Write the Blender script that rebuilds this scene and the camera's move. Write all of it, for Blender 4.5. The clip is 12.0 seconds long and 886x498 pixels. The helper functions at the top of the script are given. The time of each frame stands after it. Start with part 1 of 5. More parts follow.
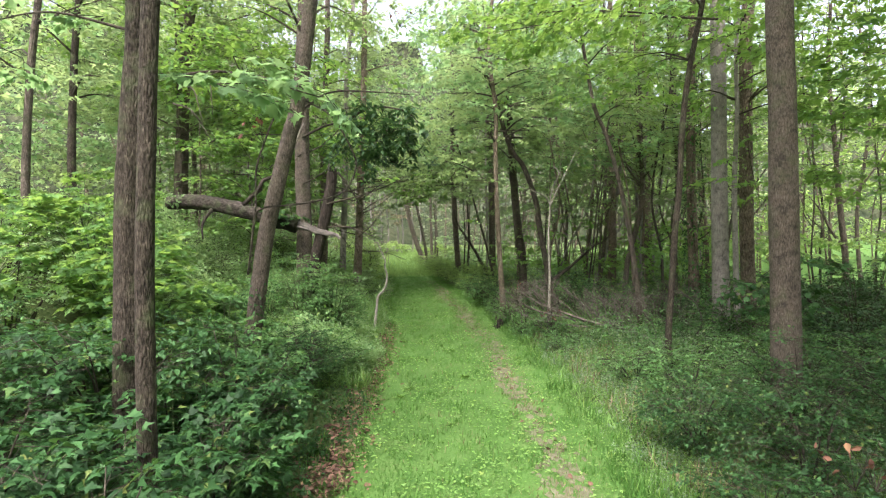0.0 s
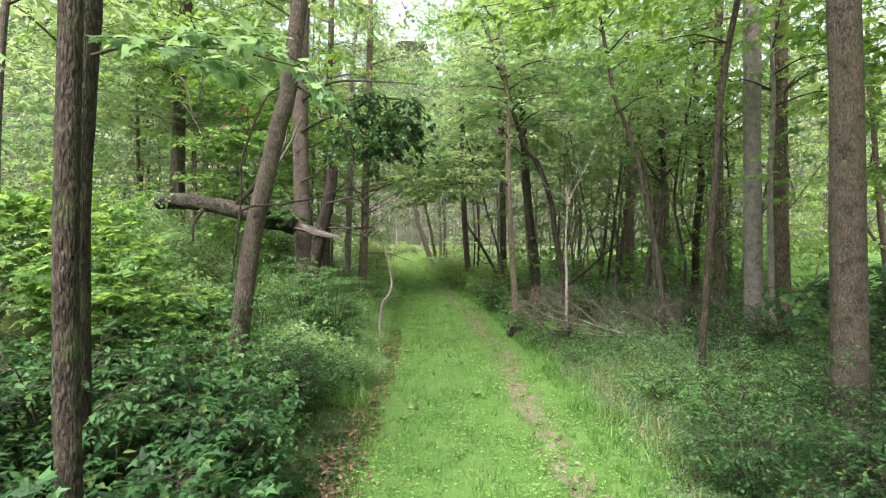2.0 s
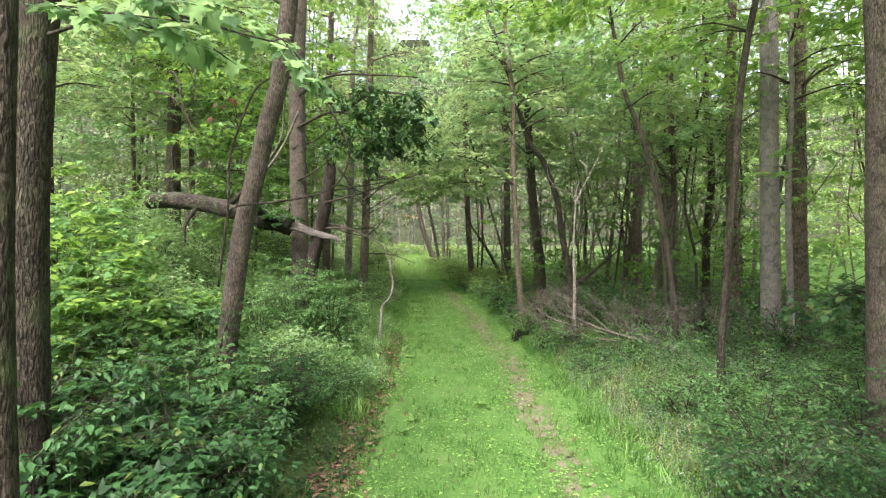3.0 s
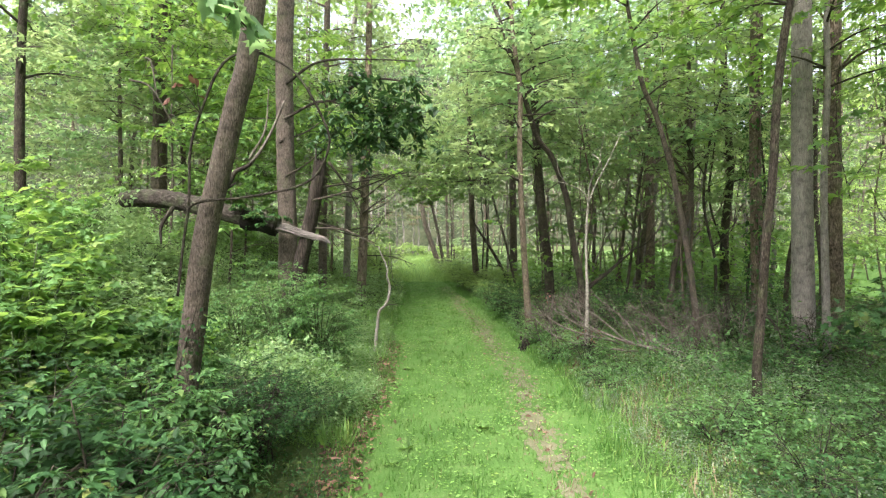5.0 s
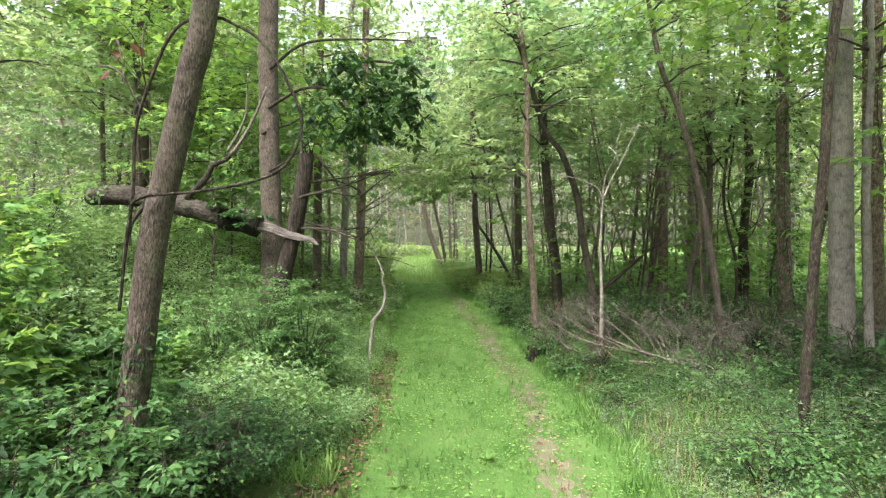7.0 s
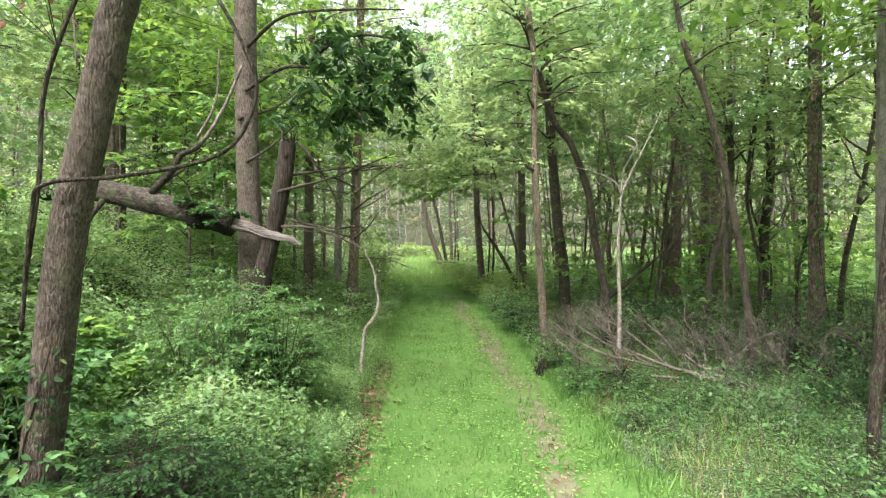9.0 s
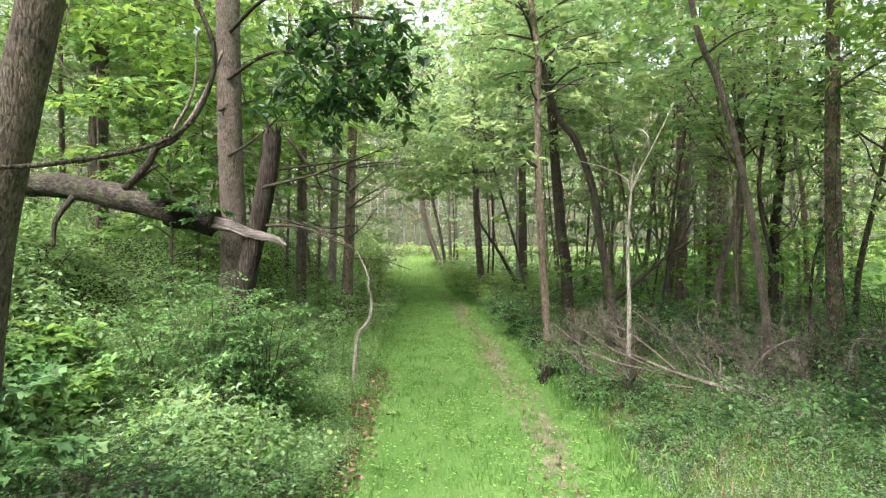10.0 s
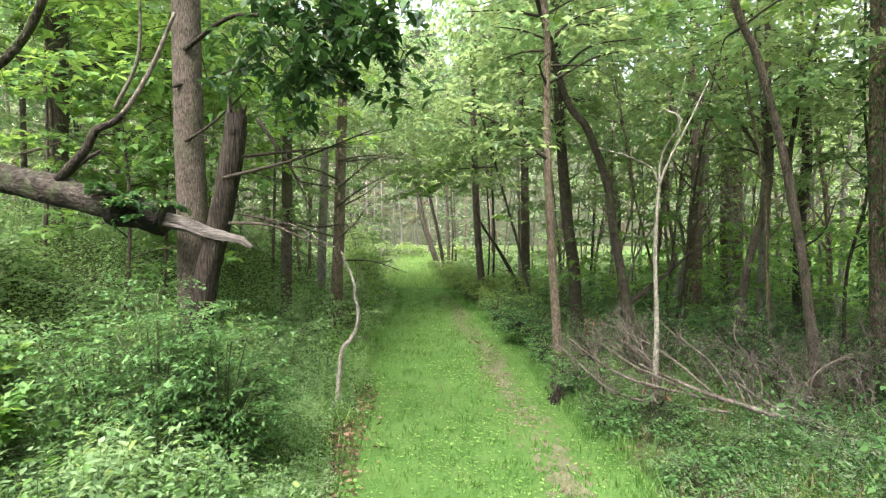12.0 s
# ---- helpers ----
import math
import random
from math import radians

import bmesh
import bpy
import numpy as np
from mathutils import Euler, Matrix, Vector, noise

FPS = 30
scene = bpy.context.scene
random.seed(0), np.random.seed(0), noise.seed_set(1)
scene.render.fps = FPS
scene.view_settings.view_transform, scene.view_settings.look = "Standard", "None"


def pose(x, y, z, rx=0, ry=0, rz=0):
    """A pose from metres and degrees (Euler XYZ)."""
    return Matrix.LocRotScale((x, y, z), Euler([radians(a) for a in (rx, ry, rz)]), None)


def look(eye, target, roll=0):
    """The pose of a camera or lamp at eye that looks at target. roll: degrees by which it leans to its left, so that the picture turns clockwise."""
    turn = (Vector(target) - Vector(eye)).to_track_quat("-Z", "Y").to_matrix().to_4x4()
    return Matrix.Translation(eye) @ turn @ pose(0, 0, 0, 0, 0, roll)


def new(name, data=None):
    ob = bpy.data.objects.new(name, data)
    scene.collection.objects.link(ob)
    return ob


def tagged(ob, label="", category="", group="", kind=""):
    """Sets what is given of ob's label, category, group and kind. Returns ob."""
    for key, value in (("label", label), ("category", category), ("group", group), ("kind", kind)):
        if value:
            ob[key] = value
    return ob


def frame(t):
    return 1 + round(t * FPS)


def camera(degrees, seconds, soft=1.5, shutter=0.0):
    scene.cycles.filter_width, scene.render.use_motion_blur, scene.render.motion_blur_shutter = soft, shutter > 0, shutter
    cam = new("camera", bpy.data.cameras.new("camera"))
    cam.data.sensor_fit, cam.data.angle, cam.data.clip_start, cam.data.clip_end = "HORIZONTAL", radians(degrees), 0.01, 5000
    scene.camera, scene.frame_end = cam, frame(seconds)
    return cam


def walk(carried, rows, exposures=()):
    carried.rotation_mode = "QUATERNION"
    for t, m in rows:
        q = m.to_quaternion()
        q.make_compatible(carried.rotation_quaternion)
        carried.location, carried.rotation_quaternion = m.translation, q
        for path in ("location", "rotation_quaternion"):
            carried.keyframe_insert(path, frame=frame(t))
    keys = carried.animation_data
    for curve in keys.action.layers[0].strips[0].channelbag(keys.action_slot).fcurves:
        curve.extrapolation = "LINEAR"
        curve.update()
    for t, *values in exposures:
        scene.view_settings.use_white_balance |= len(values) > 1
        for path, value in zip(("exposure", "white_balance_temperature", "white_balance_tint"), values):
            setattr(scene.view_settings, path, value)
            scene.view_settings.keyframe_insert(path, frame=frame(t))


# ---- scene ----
cam = camera(81.3, 12.0, 1.2)
METRES, EYE, TILT, LEAN, TURN = 5.3, 2.38, -2.1, 0.0, 0.0
EXPOSURE = 2.46
ROWS = [
    (0.0, 0.0, 0.0, 0.0, -0.0, 0.0, -0.0),
    (0.5, 0.0013, 0.037, 0.0024, 0.26, 0.02, -0.01),
    (1.0, 0.0023, 0.0739, 0.0049, 0.52, 0.03, -0.01),
    (1.5, 0.002, 0.112, 0.0071, 0.78, 0.03, -0.05),
    (2.0, 0.0016, 0.1505, 0.0097, 1.03, 0.04, -0.1),
    (2.5, 0.0014, 0.1899, 0.0122, 1.24, 0.03, -0.09),
    (3.0, 0.0024, 0.2291, 0.0143, 1.4, 0.02, -0.09),
    (5.0, 0.0154, 0.3837, 0.0189, 2.02, 0.09, -0.06),
    (5.5, 0.0175, 0.422, 0.0209, 2.13, 0.09, -0.07),
    (6.0, 0.0185, 0.4612, 0.0226, 2.22, 0.09, -0.07),
    (6.5, 0.0188, 0.5012, 0.025, 2.31, 0.07, -0.09),
    (7.0, 0.0194, 0.542, 0.0264, 2.38, 0.06, -0.08),
    (9.0, 0.0175, 0.7125, 0.0289, 2.51, 0.07, -0.11),
    (9.5, 0.0175, 0.7588, 0.0301, 2.47, 0.07, -0.1),
    (10.0, 0.0173, 0.8065, 0.031, 2.41, 0.05, -0.11),
    (10.5, 0.0163, 0.8543, 0.0322, 2.36, 0.04, -0.1),
    (11.0, 0.0149, 0.9024, 0.0342, 2.32, 0.01, -0.1),
    (11.5, 0.0133, 0.9504, 0.0354, 2.27, 0.0, -0.08),
    (12.0, 0.0114, 0.9983, 0.0369, 2.21, -0.02, -0.08),
]
walk(cam, [(t, pose(0, 0, EYE, TILT, LEAN, TURN) @ pose(METRES * x, METRES * y, METRES * z, 90 + pitch, roll, yaw)) for t, x, y, z, yaw, pitch, roll in ROWS],
     exposures=[(t, EXPOSURE + e, 6500, 15) for t, e in ((0.0, -0.3), (3.0, -0.12), (6.0, 0.0), (9.0, 0.1), (12.0, 0.16))])

# ---- light: an overcast sky over the woods ----
SUN_UP, SUN_ROUND = 58.0, 200.0
world = bpy.data.worlds.new("overcast_sky")
scene.world = world
world.use_nodes = True
wn = world.node_tree.nodes
sky = wn.new("ShaderNodeTexSky")
sky.sky_type, sky.sun_disc = "NISHITA", False
sky.sun_elevation, sky.sun_rotation = radians(SUN_UP), radians(SUN_ROUND)
sky.air_density, sky.dust_density, sky.ozone_density = 1.0, 6.0, 1.0
wn["Background"].inputs["Strength"].default_value = 0.15
cloud = wn.new("ShaderNodeHueSaturation")
cloud.inputs["Saturation"].default_value = 0.5
world.node_tree.links.new(sky.outputs["Color"], cloud.inputs["Color"])
world.node_tree.links.new(cloud.outputs["Color"], wn["Background"].inputs["Color"])
sun = new("sun", bpy.data.lights.new("sun", "SUN"))
sun.data.energy, sun.data.angle, sun.data.color = 1.5, radians(25), (1.0, 0.96, 0.88)
sun.matrix_world = look((20 * math.sin(radians(SUN_ROUND)), 20 * math.cos(radians(SUN_ROUND)), 20 * math.tan(radians(SUN_UP))), (0, 0, 0))


# ---- materials ----
def shader(name):
    m = bpy.data.materials.new(name)
    m.use_nodes = True
    return m, m.node_tree.nodes, m.node_tree.links, m.node_tree.nodes["Principled BSDF"]


def ramp(nodes, stops):
    r = nodes.new("ShaderNodeValToRGB")
    while len(r.color_ramp.elements) < len(stops):
        r.color_ramp.elements.new(0.5)
    for e, (p, c) in zip(r.color_ramp.elements, stops):
        e.position, e.color = p, (*c, 1)
    return r


def leaf_material(name, dark, mid, light, through_colour, gloss=0.42, through_part=0.42, sheen=0.34):
    """A leaf: each one has its own shade of green; light comes through it."""
    m, n, l, p = shader(name)
    geo = n.new("ShaderNodeNewGeometry")
    dark, mid, light = (tuple(k * q * g for q, g in zip(c, (1.08, 1.01, 1.22))) for k, c in ((0.65, dark), (1.0, mid), (1.3, light)))
    col = ramp(n, [(0.0, dark), (0.5, mid), (0.93, light), (1.0, tuple(0.6 * a + 0.4 * b for a, b in zip(light, (0.30, 0.24, 0.05))))])
    l.new(geo.outputs["Random Per Island"], col.inputs["Fac"])
    co = n.new("ShaderNodeTexCoord")
    patch = n.new("ShaderNodeTexNoise")
    patch.inputs["Scale"].default_value, patch.inputs["Detail"].default_value = 0.7, 2
    l.new(co.outputs["Object"], patch.inputs["Vector"])
    grain = n.new("ShaderNodeTexNoise")
    grain.inputs["Scale"].default_value = 60
    l.new(co.outputs["Object"], grain.inputs["Vector"])
    hsv = n.new("ShaderNodeHueSaturation")
    mp = n.new("ShaderNodeMapRange")
    mp.inputs["To Min"].default_value, mp.inputs["To Max"].default_value = 0.55, 1.45
    l.new(patch.outputs["Fac"], mp.inputs["Value"])
    l.new(mp.outputs["Result"], hsv.inputs["Value"])
    l.new(col.outputs["Color"], hsv.inputs["Color"])
    l.new(hsv.outputs["Color"], p.inputs["Base Color"])
    p.inputs["Roughness"].default_value = gloss
    p.inputs["Specular IOR Level"].default_value = sheen
    bump = n.new("ShaderNodeBump")
    bump.inputs["Strength"].default_value, bump.inputs["Distance"].default_value = 0.25, 0.01
    l.new(grain.outputs["Fac"], bump.inputs["Height"])
    l.new(bump.outputs["Normal"], p.inputs["Normal"])
    tr = n.new("ShaderNodeBsdfTranslucent")
    tint = n.new("ShaderNodeMix")
    tint.data_type, tint.blend_type = "RGBA", "MULTIPLY"
    tint.inputs[0].default_value = 0.0
    tint.inputs[6].default_value = (*through_colour, 1)
    l.new(tint.outputs[2], tr.inputs["Color"])
    mix = n.new("ShaderNodeMixShader")
    mix.inputs[0].default_value = through_part
    l.new(p.outputs[0], mix.inputs[1])
    l.new(tr.outputs[0], mix.inputs[2])
    l.new(mix.outputs[0], n["Material Output"].inputs["Surface"])
    return m


LEAF_MAPLE = leaf_material("maple_leaf", (0.058, 0.143, 0.043), (0.09, 0.215, 0.06), (0.14, 0.285, 0.078), (0.2772, 0.437, 0.0836), 0.5, 0.52, 0.25)
LEAF_WOOD = leaf_material("woodland_leaf", (0.078, 0.138, 0.064), (0.122, 0.208, 0.09), (0.185, 0.285, 0.12), (0.34, 0.45, 0.18), 0.5, 0.6, 0.25)
LEAF_DEEP = leaf_material("deep_green_leaf", (0.062, 0.132, 0.058), (0.1, 0.2, 0.085), (0.15, 0.27, 0.115), (0.3, 0.47, 0.19), 0.5, 0.6, 0.25)
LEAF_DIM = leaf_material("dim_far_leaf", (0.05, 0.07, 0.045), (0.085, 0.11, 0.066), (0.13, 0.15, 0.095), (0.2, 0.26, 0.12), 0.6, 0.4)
LEAF_FAR = leaf_material("far_leaf", (0.075, 0.135, 0.06), (0.118, 0.195, 0.085), (0.172, 0.255, 0.12), (0.32, 0.45, 0.19), 0.6, 0.6, 0.2)
LEAF_DARK = leaf_material("dark_leaf", (0.022, 0.06, 0.024), (0.038, 0.09, 0.034), (0.055, 0.12, 0.042), (0.07, 0.16, 0.035), 0.55, 0.25)
LEAF_SHRUB = leaf_material("shrub_leaf", (0.015, 0.055, 0.016), (0.028, 0.085, 0.024), (0.048, 0.125, 0.035), (0.0877, 0.1896, 0.041), 0.5, 0.35, 0.22)
LEAF_HERB = leaf_material("herb_leaf", (0.09, 0.175, 0.073), (0.135, 0.24, 0.095), (0.185, 0.305, 0.13), (0.3747, 0.5408, 0.1894), 0.55, 0.42, 0.2)
LEAF_BUSH = leaf_material("bush_leaf", (0.04, 0.113, 0.036), (0.068, 0.168, 0.05), (0.11, 0.235, 0.072), (0.1987, 0.3557, 0.0889), 0.5, 0.38, 0.22)
LEAF_GRASS = leaf_material("grass_blade", (0.036, 0.108, 0.019), (0.058, 0.157, 0.028), (0.1, 0.2, 0.046), (0.14, 0.31, 0.046), 0.55, 0.38, 0.2)
LEAF_GREY = leaf_material("grey_green_leaf", (0.1, 0.155, 0.085), (0.14, 0.205, 0.115), (0.19, 0.265, 0.155), (0.3, 0.4, 0.2), 0.6, 0.42, 0.2)
LEAF_WEED = leaf_material("weed_leaf", (0.0674, 0.1489, 0.04), (0.104, 0.2187, 0.055), (0.155, 0.2885, 0.075), (0.2489, 0.4188, 0.0783), 0.55, 0.4, 0.2)
# sunlight on open places is put into this lighter yellow-green leaf colour
LEAF_SUN_TINT = leaf_material("sun_tinted_far_leaf", (0.096, 0.176, 0.051), (0.152, 0.255, 0.068), (0.224, 0.334, 0.102), (0.36, 0.51, 0.136), 0.6, 0.5)
LEAF_STRAW = leaf_material("dry_grass", (0.12, 0.112, 0.048), (0.176, 0.152, 0.072), (0.24, 0.208, 0.112), (0.2, 0.16, 0.064), 0.7, 0.2)
STALK = leaf_material("green_stalk", (0.03, 0.05, 0.018), (0.05, 0.08, 0.025), (0.08, 0.11, 0.04), (0.1, 0.2, 0.05), 0.6, 0.1)
LEAF_DEAD = leaf_material("dead_leaf", (0.07, 0.04, 0.025), (0.13, 0.075, 0.045), (0.21, 0.14, 0.085), (0.15, 0.08, 0.03), 0.7, 0.12)
LEAF_RUST = leaf_material("rust_leaf", (0.09, 0.04, 0.025), (0.15, 0.07, 0.04), (0.21, 0.11, 0.065), (0.18, 0.08, 0.04), 0.7, 0.12)


def bark_material(name, dark, mid, light, stretch=0.13, scale=48.0, depth=0.03, moss=0.0, along=2, crack=0.7):
    m, n, l, p = shader(name)
    co = n.new("ShaderNodeTexCoord")
    mp = n.new("ShaderNodeMapping")
    mp.inputs["Scale"].default_value = tuple(stretch if q == along else 1 for q in range(3))
    l.new(co.outputs["Object"], mp.inputs["Vector"])
    ridges = n.new("ShaderNodeTexNoise")
    ridges.inputs["Scale"].default_value, ridges.inputs["Detail"].default_value, ridges.inputs["Distortion"].default_value = scale * 1.4, 8, 0.4
    l.new(mp.outputs[0], ridges.inputs["Vector"])
    plates = n.new("ShaderNodeTexVoronoi")
    plates.feature = "DISTANCE_TO_EDGE"
    plates.inputs["Scale"].default_value = scale * 0.9
    l.new(mp.outputs[0], plates.inputs["Vector"])
    stains = n.new("ShaderNodeTexNoise")
    stains.inputs["Scale"].default_value, stains.inputs["Detail"].default_value, stains.inputs["Roughness"].default_value = 7.0, 8, 0.7
    l.new(co.outputs["Object"], stains.inputs["Vector"])
    col = ramp(n, [(0.26, dark), (0.5, mid), (0.78, light)])
    l.new(ridges.outputs["Fac"], col.inputs["Fac"])
    mul = n.new("ShaderNodeMix")
    mul.data_type, mul.blend_type = "RGBA", "MULTIPLY"
    mul.inputs[0].default_value = 0.6
    l.new(col.outputs["Color"], mul.inputs[6])
    st = ramp(n, [(0.36, (0.22, 0.21, 0.2)), (0.47, (0.9, 0.88, 0.86)), (0.66, (1.4, 1.37, 1.3))])
    l.new(stains.outputs["Fac"], st.inputs["Fac"])
    l.new(st.outputs["Color"], mul.inputs[7])
    gap = n.new("ShaderNodeMapRange")
    gap.inputs["From Max"].default_value, gap.inputs["To Min"].default_value = 0.07, crack
    l.new(plates.outputs["Distance"], gap.inputs["Value"])
    dark_gap = n.new("ShaderNodeMix")
    dark_gap.data_type, dark_gap.blend_type = "RGBA", "MULTIPLY"
    dark_gap.inputs[0].default_value = 1.0
    l.new(mul.outputs[2], dark_gap.inputs[6])
    l.new(gap.outputs["Result"], dark_gap.inputs[7])
    out = dark_gap.outputs[2]
    if moss:
        mm = n.new("ShaderNodeMix")
        mm.data_type = "RGBA"
        spot = n.new("ShaderNodeTexNoise")
        spot.inputs["Scale"].default_value, spot.inputs["Detail"].default_value = 5, 6
        l.new(co.outputs["Object"], spot.inputs["Vector"])
        sr = ramp(n, [(0.52, (0, 0, 0)), (0.68, (moss, moss, moss))])
        l.new(spot.outputs["Fac"], sr.inputs["Fac"])
        l.new(sr.outputs["Color"], mm.inputs[0])
        l.new(out, mm.inputs[6])
        mm.inputs[7].default_value = (0.10, 0.14, 0.06, 1)
        out = mm.outputs[2]
    l.new(out, p.inputs["Base Color"])
    p.inputs["Roughness"].default_value = 0.9
    p.inputs["Specular IOR Level"].default_value = 0.2
    add = n.new("ShaderNodeMath")
    add.operation = "MULTIPLY_ADD"
    add.inputs[1].default_value = 0.8
    l.new(plates.outputs["Distance"], add.inputs[0])
    l.new(ridges.outputs["Fac"], add.inputs[2])
    bump = n.new("ShaderNodeBump")
    bump.inputs["Strength"].default_value, bump.inputs["Distance"].default_value = 0.9, depth
    l.new(add.outputs[0], bump.inputs["Height"])
    l.new(bump.outputs["Normal"], p.inputs["Normal"])
    return m


BARK_GREY = bark_material("grey_bark", (0.04, 0.032, 0.027), (0.112, 0.092, 0.079), (0.2, 0.172, 0.15), 0.3, 58, 0.025, moss=0.25, crack=0.55)
BARK_PALE = bark_material("pale_bark", (0.16, 0.142, 0.132), (0.25, 0.232, 0.22), (0.34, 0.32, 0.305), 0.09, 75, 0.02, crack=0.6)
BARK_BROWN = bark_material("brown_bark", (0.0336, 0.0246, 0.019), (0.14, 0.11, 0.0874), (0.28, 0.235, 0.19), 0.35, 34, moss=0.3, crack=0.75)
BARK_DARK = bark_material("dark_bark", (0.014, 0.011, 0.009), (0.052, 0.043, 0.035), (0.13, 0.11, 0.092), 0.28, 50, 0.03, moss=0.35, crack=0.5)
BARK_TWIG = bark_material("twig_bark", (0.02, 0.017, 0.012), (0.05, 0.043, 0.033), (0.1, 0.086, 0.07), 0.3, 40, 0.005, crack=0.8)
BARK_LOG = bark_material("fallen_log_bark", (0.012, 0.01, 0.008), (0.04, 0.034, 0.029), (0.1, 0.088, 0.078), 0.7, 22, 0.02, 0.3, 0, 0.7)
BARK_WHITE = bark_material("bleached_bark", (0.13, 0.118, 0.1), (0.29, 0.268, 0.24), (0.42, 0.39, 0.36), 0.45, 34, 0.008, crack=0.7)
BARK_SNAG = bark_material("dark_snag_bark", (0.01, 0.008, 0.007), (0.034, 0.027, 0.023), (0.09, 0.075, 0.066), 0.12, 45, 0.03, 0.1)
BARK_BLACK = bark_material("near_black_wood", (0.006, 0.006, 0.005), (0.014, 0.012, 0.01), (0.03, 0.026, 0.022), 0.5, 30, 0.02, 0.3, 0)
WOOD_DEAD = bark_material("weathered_dead_wood", (0.07, 0.06, 0.05), (0.15, 0.132, 0.115), (0.25, 0.228, 0.205), 0.5, 30, 0.01, crack=0.7)
WOOD_RAW = bark_material("splintered_raw_wood", (0.09, 0.08, 0.075), (0.155, 0.14, 0.132), (0.24, 0.222, 0.214), 0.05, 85, 0.012, 0, 0, 0.7)


def soil_material(name, stops, scale, fine=45.0, relief=0.03):
    m, n, l, p = shader(name)
    co = n.new("ShaderNodeTexCoord")
    a = n.new("ShaderNodeTexNoise")
    a.inputs["Scale"].default_value, a.inputs["Detail"].default_value, a.inputs["Roughness"].default_value = scale, 9, 0.65
    b = n.new("ShaderNodeTexNoise")
    b.inputs["Scale"].default_value, b.inputs["Detail"].default_value = fine, 4
    l.new(co.outputs["Object"], a.inputs["Vector"])
    l.new(co.outputs["Object"], b.inputs["Vector"])
    mx = n.new("ShaderNodeMath")
    mx.operation = "MULTIPLY_ADD"
    mx.inputs[1].default_value = 0.45
    l.new(b.outputs["Fac"], mx.inputs[0])
    sc = n.new("ShaderNodeMath")
    sc.operation, sc.inputs[1].default_value = "MULTIPLY", 0.55
    l.new(a.outputs["Fac"], sc.inputs[0])
    l.new(sc.outputs[0], mx.inputs[2])
    col = ramp(n, stops)
    l.new(mx.outputs[0], col.inputs["Fac"])
    l.new(col.outputs["Color"], p.inputs["Base Color"])
    p.inputs["Roughness"].default_value = 0.95
    p.inputs["Specular IOR Level"].default_value = 0.1
    bump = n.new("ShaderNodeBump")
    bump.inputs["Strength"].default_value, bump.inputs["Distance"].default_value = 0.8, relief
    l.new(mx.outputs[0], bump.inputs["Height"])
    l.new(bump.outputs["Normal"], p.inputs["Normal"])
    return m


SOIL = soil_material("forest_floor", [(0.3, (0.035, 0.04, 0.02)), (0.45, (0.055, 0.085, 0.03)), (0.58, (0.08, 0.11, 0.04)), (0.7, (0.11, 0.10, 0.055))], 1.6)
TURF = soil_material("mown_turf", [(0.3, (0.043, 0.1, 0.025)), (0.45, (0.064, 0.136, 0.032)), (0.58, (0.09, 0.163, 0.046)), (0.7, (0.145, 0.16, 0.078))], 2.4)
DIRT = soil_material("worn_dirt", [(0.3, (0.085, 0.095, 0.048)), (0.5, (0.138, 0.135, 0.085)), (0.7, (0.2, 0.187, 0.14))], 6.0)
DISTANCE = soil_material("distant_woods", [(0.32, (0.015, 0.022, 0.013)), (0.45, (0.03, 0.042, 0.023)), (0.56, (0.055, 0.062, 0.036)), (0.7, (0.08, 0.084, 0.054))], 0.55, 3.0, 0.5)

rng = np.random.default_rng(7)


# ---- the lie of the land ----
def path_x(y):
    """Where the middle of the mown path lies."""
    return np.interp(np.asarray(y, float), (-30, 5, 9, 12, 14.6, 16.6, 19.5, 21.5, 25, 29, 36, 46, 60), (0.38, 0.38, 0.30, 0.12, -0.12, -0.36, -0.68, -0.9, -1.45, -2.1, -2.9, -3.6, -4.4))


def half(y):
    """Half the width of the path."""
    return np.interp(np.asarray(y, float), (0, 17, 19.5, 21.5, 46), (1.38, 1.38, 1.25, 1.0, 1.0))


def smooth(a, b, v):
    s = np.clip((np.asarray(v, float) - a) / (b - a), 0, 1)
    return s * s * (3 - 2 * s)


def land(x, y):
    """Height of the ground: flat by the path, a bank rising to one side."""
    x, y = np.asarray(x, float), np.asarray(y, float)
    u = np.clip(path_x(np.clip(y, -20, 60)) - half(y) - 0.1 - x, 0, None)
    bank = 0.10 * np.minimum(u, 2.0) + 1.95 * smooth(2.0, 5.5, u) * smooth(5.0, 9.5, y) * (1 - smooth(26.0, 40.0, y))
    v = np.clip(x - path_x(np.clip(y, -20, 60)) - half(y) - 0.1, 0, None)
    rough = np.minimum(u + v, 1.0) * 0.05 * (np.sin(x * 1.7 + 1) * np.cos(y * 1.3) + 0.6 * np.sin(x * 3.1 - y * 2.7))
    return bank + rough


# ---- mesh tools ----
def data_mesh(name, verts, faces, material, flat=False):
    verts, faces = np.asarray(verts, np.float32), np.asarray(faces, np.int32)
    me = bpy.data.meshes.new(name)
    me.vertices.add(len(verts))
    me.vertices.foreach_set("co", verts.ravel())
    k = faces.shape[1]
    me.loops.add(faces.size)
    me.loops.foreach_set("vertex_index", faces.ravel())
    me.polygons.add(len(faces))
    me.polygons.foreach_set("loop_start", np.arange(0, faces.size, k, dtype=np.int32))
    me.polygons.foreach_set("loop_total", np.full(len(faces), k, np.int32))
    me.polygons.foreach_set("use_smooth", np.full(len(faces), not flat))
    me.materials.append(material)
    me.update(calc_edges=True)
    me.validate()
    return me


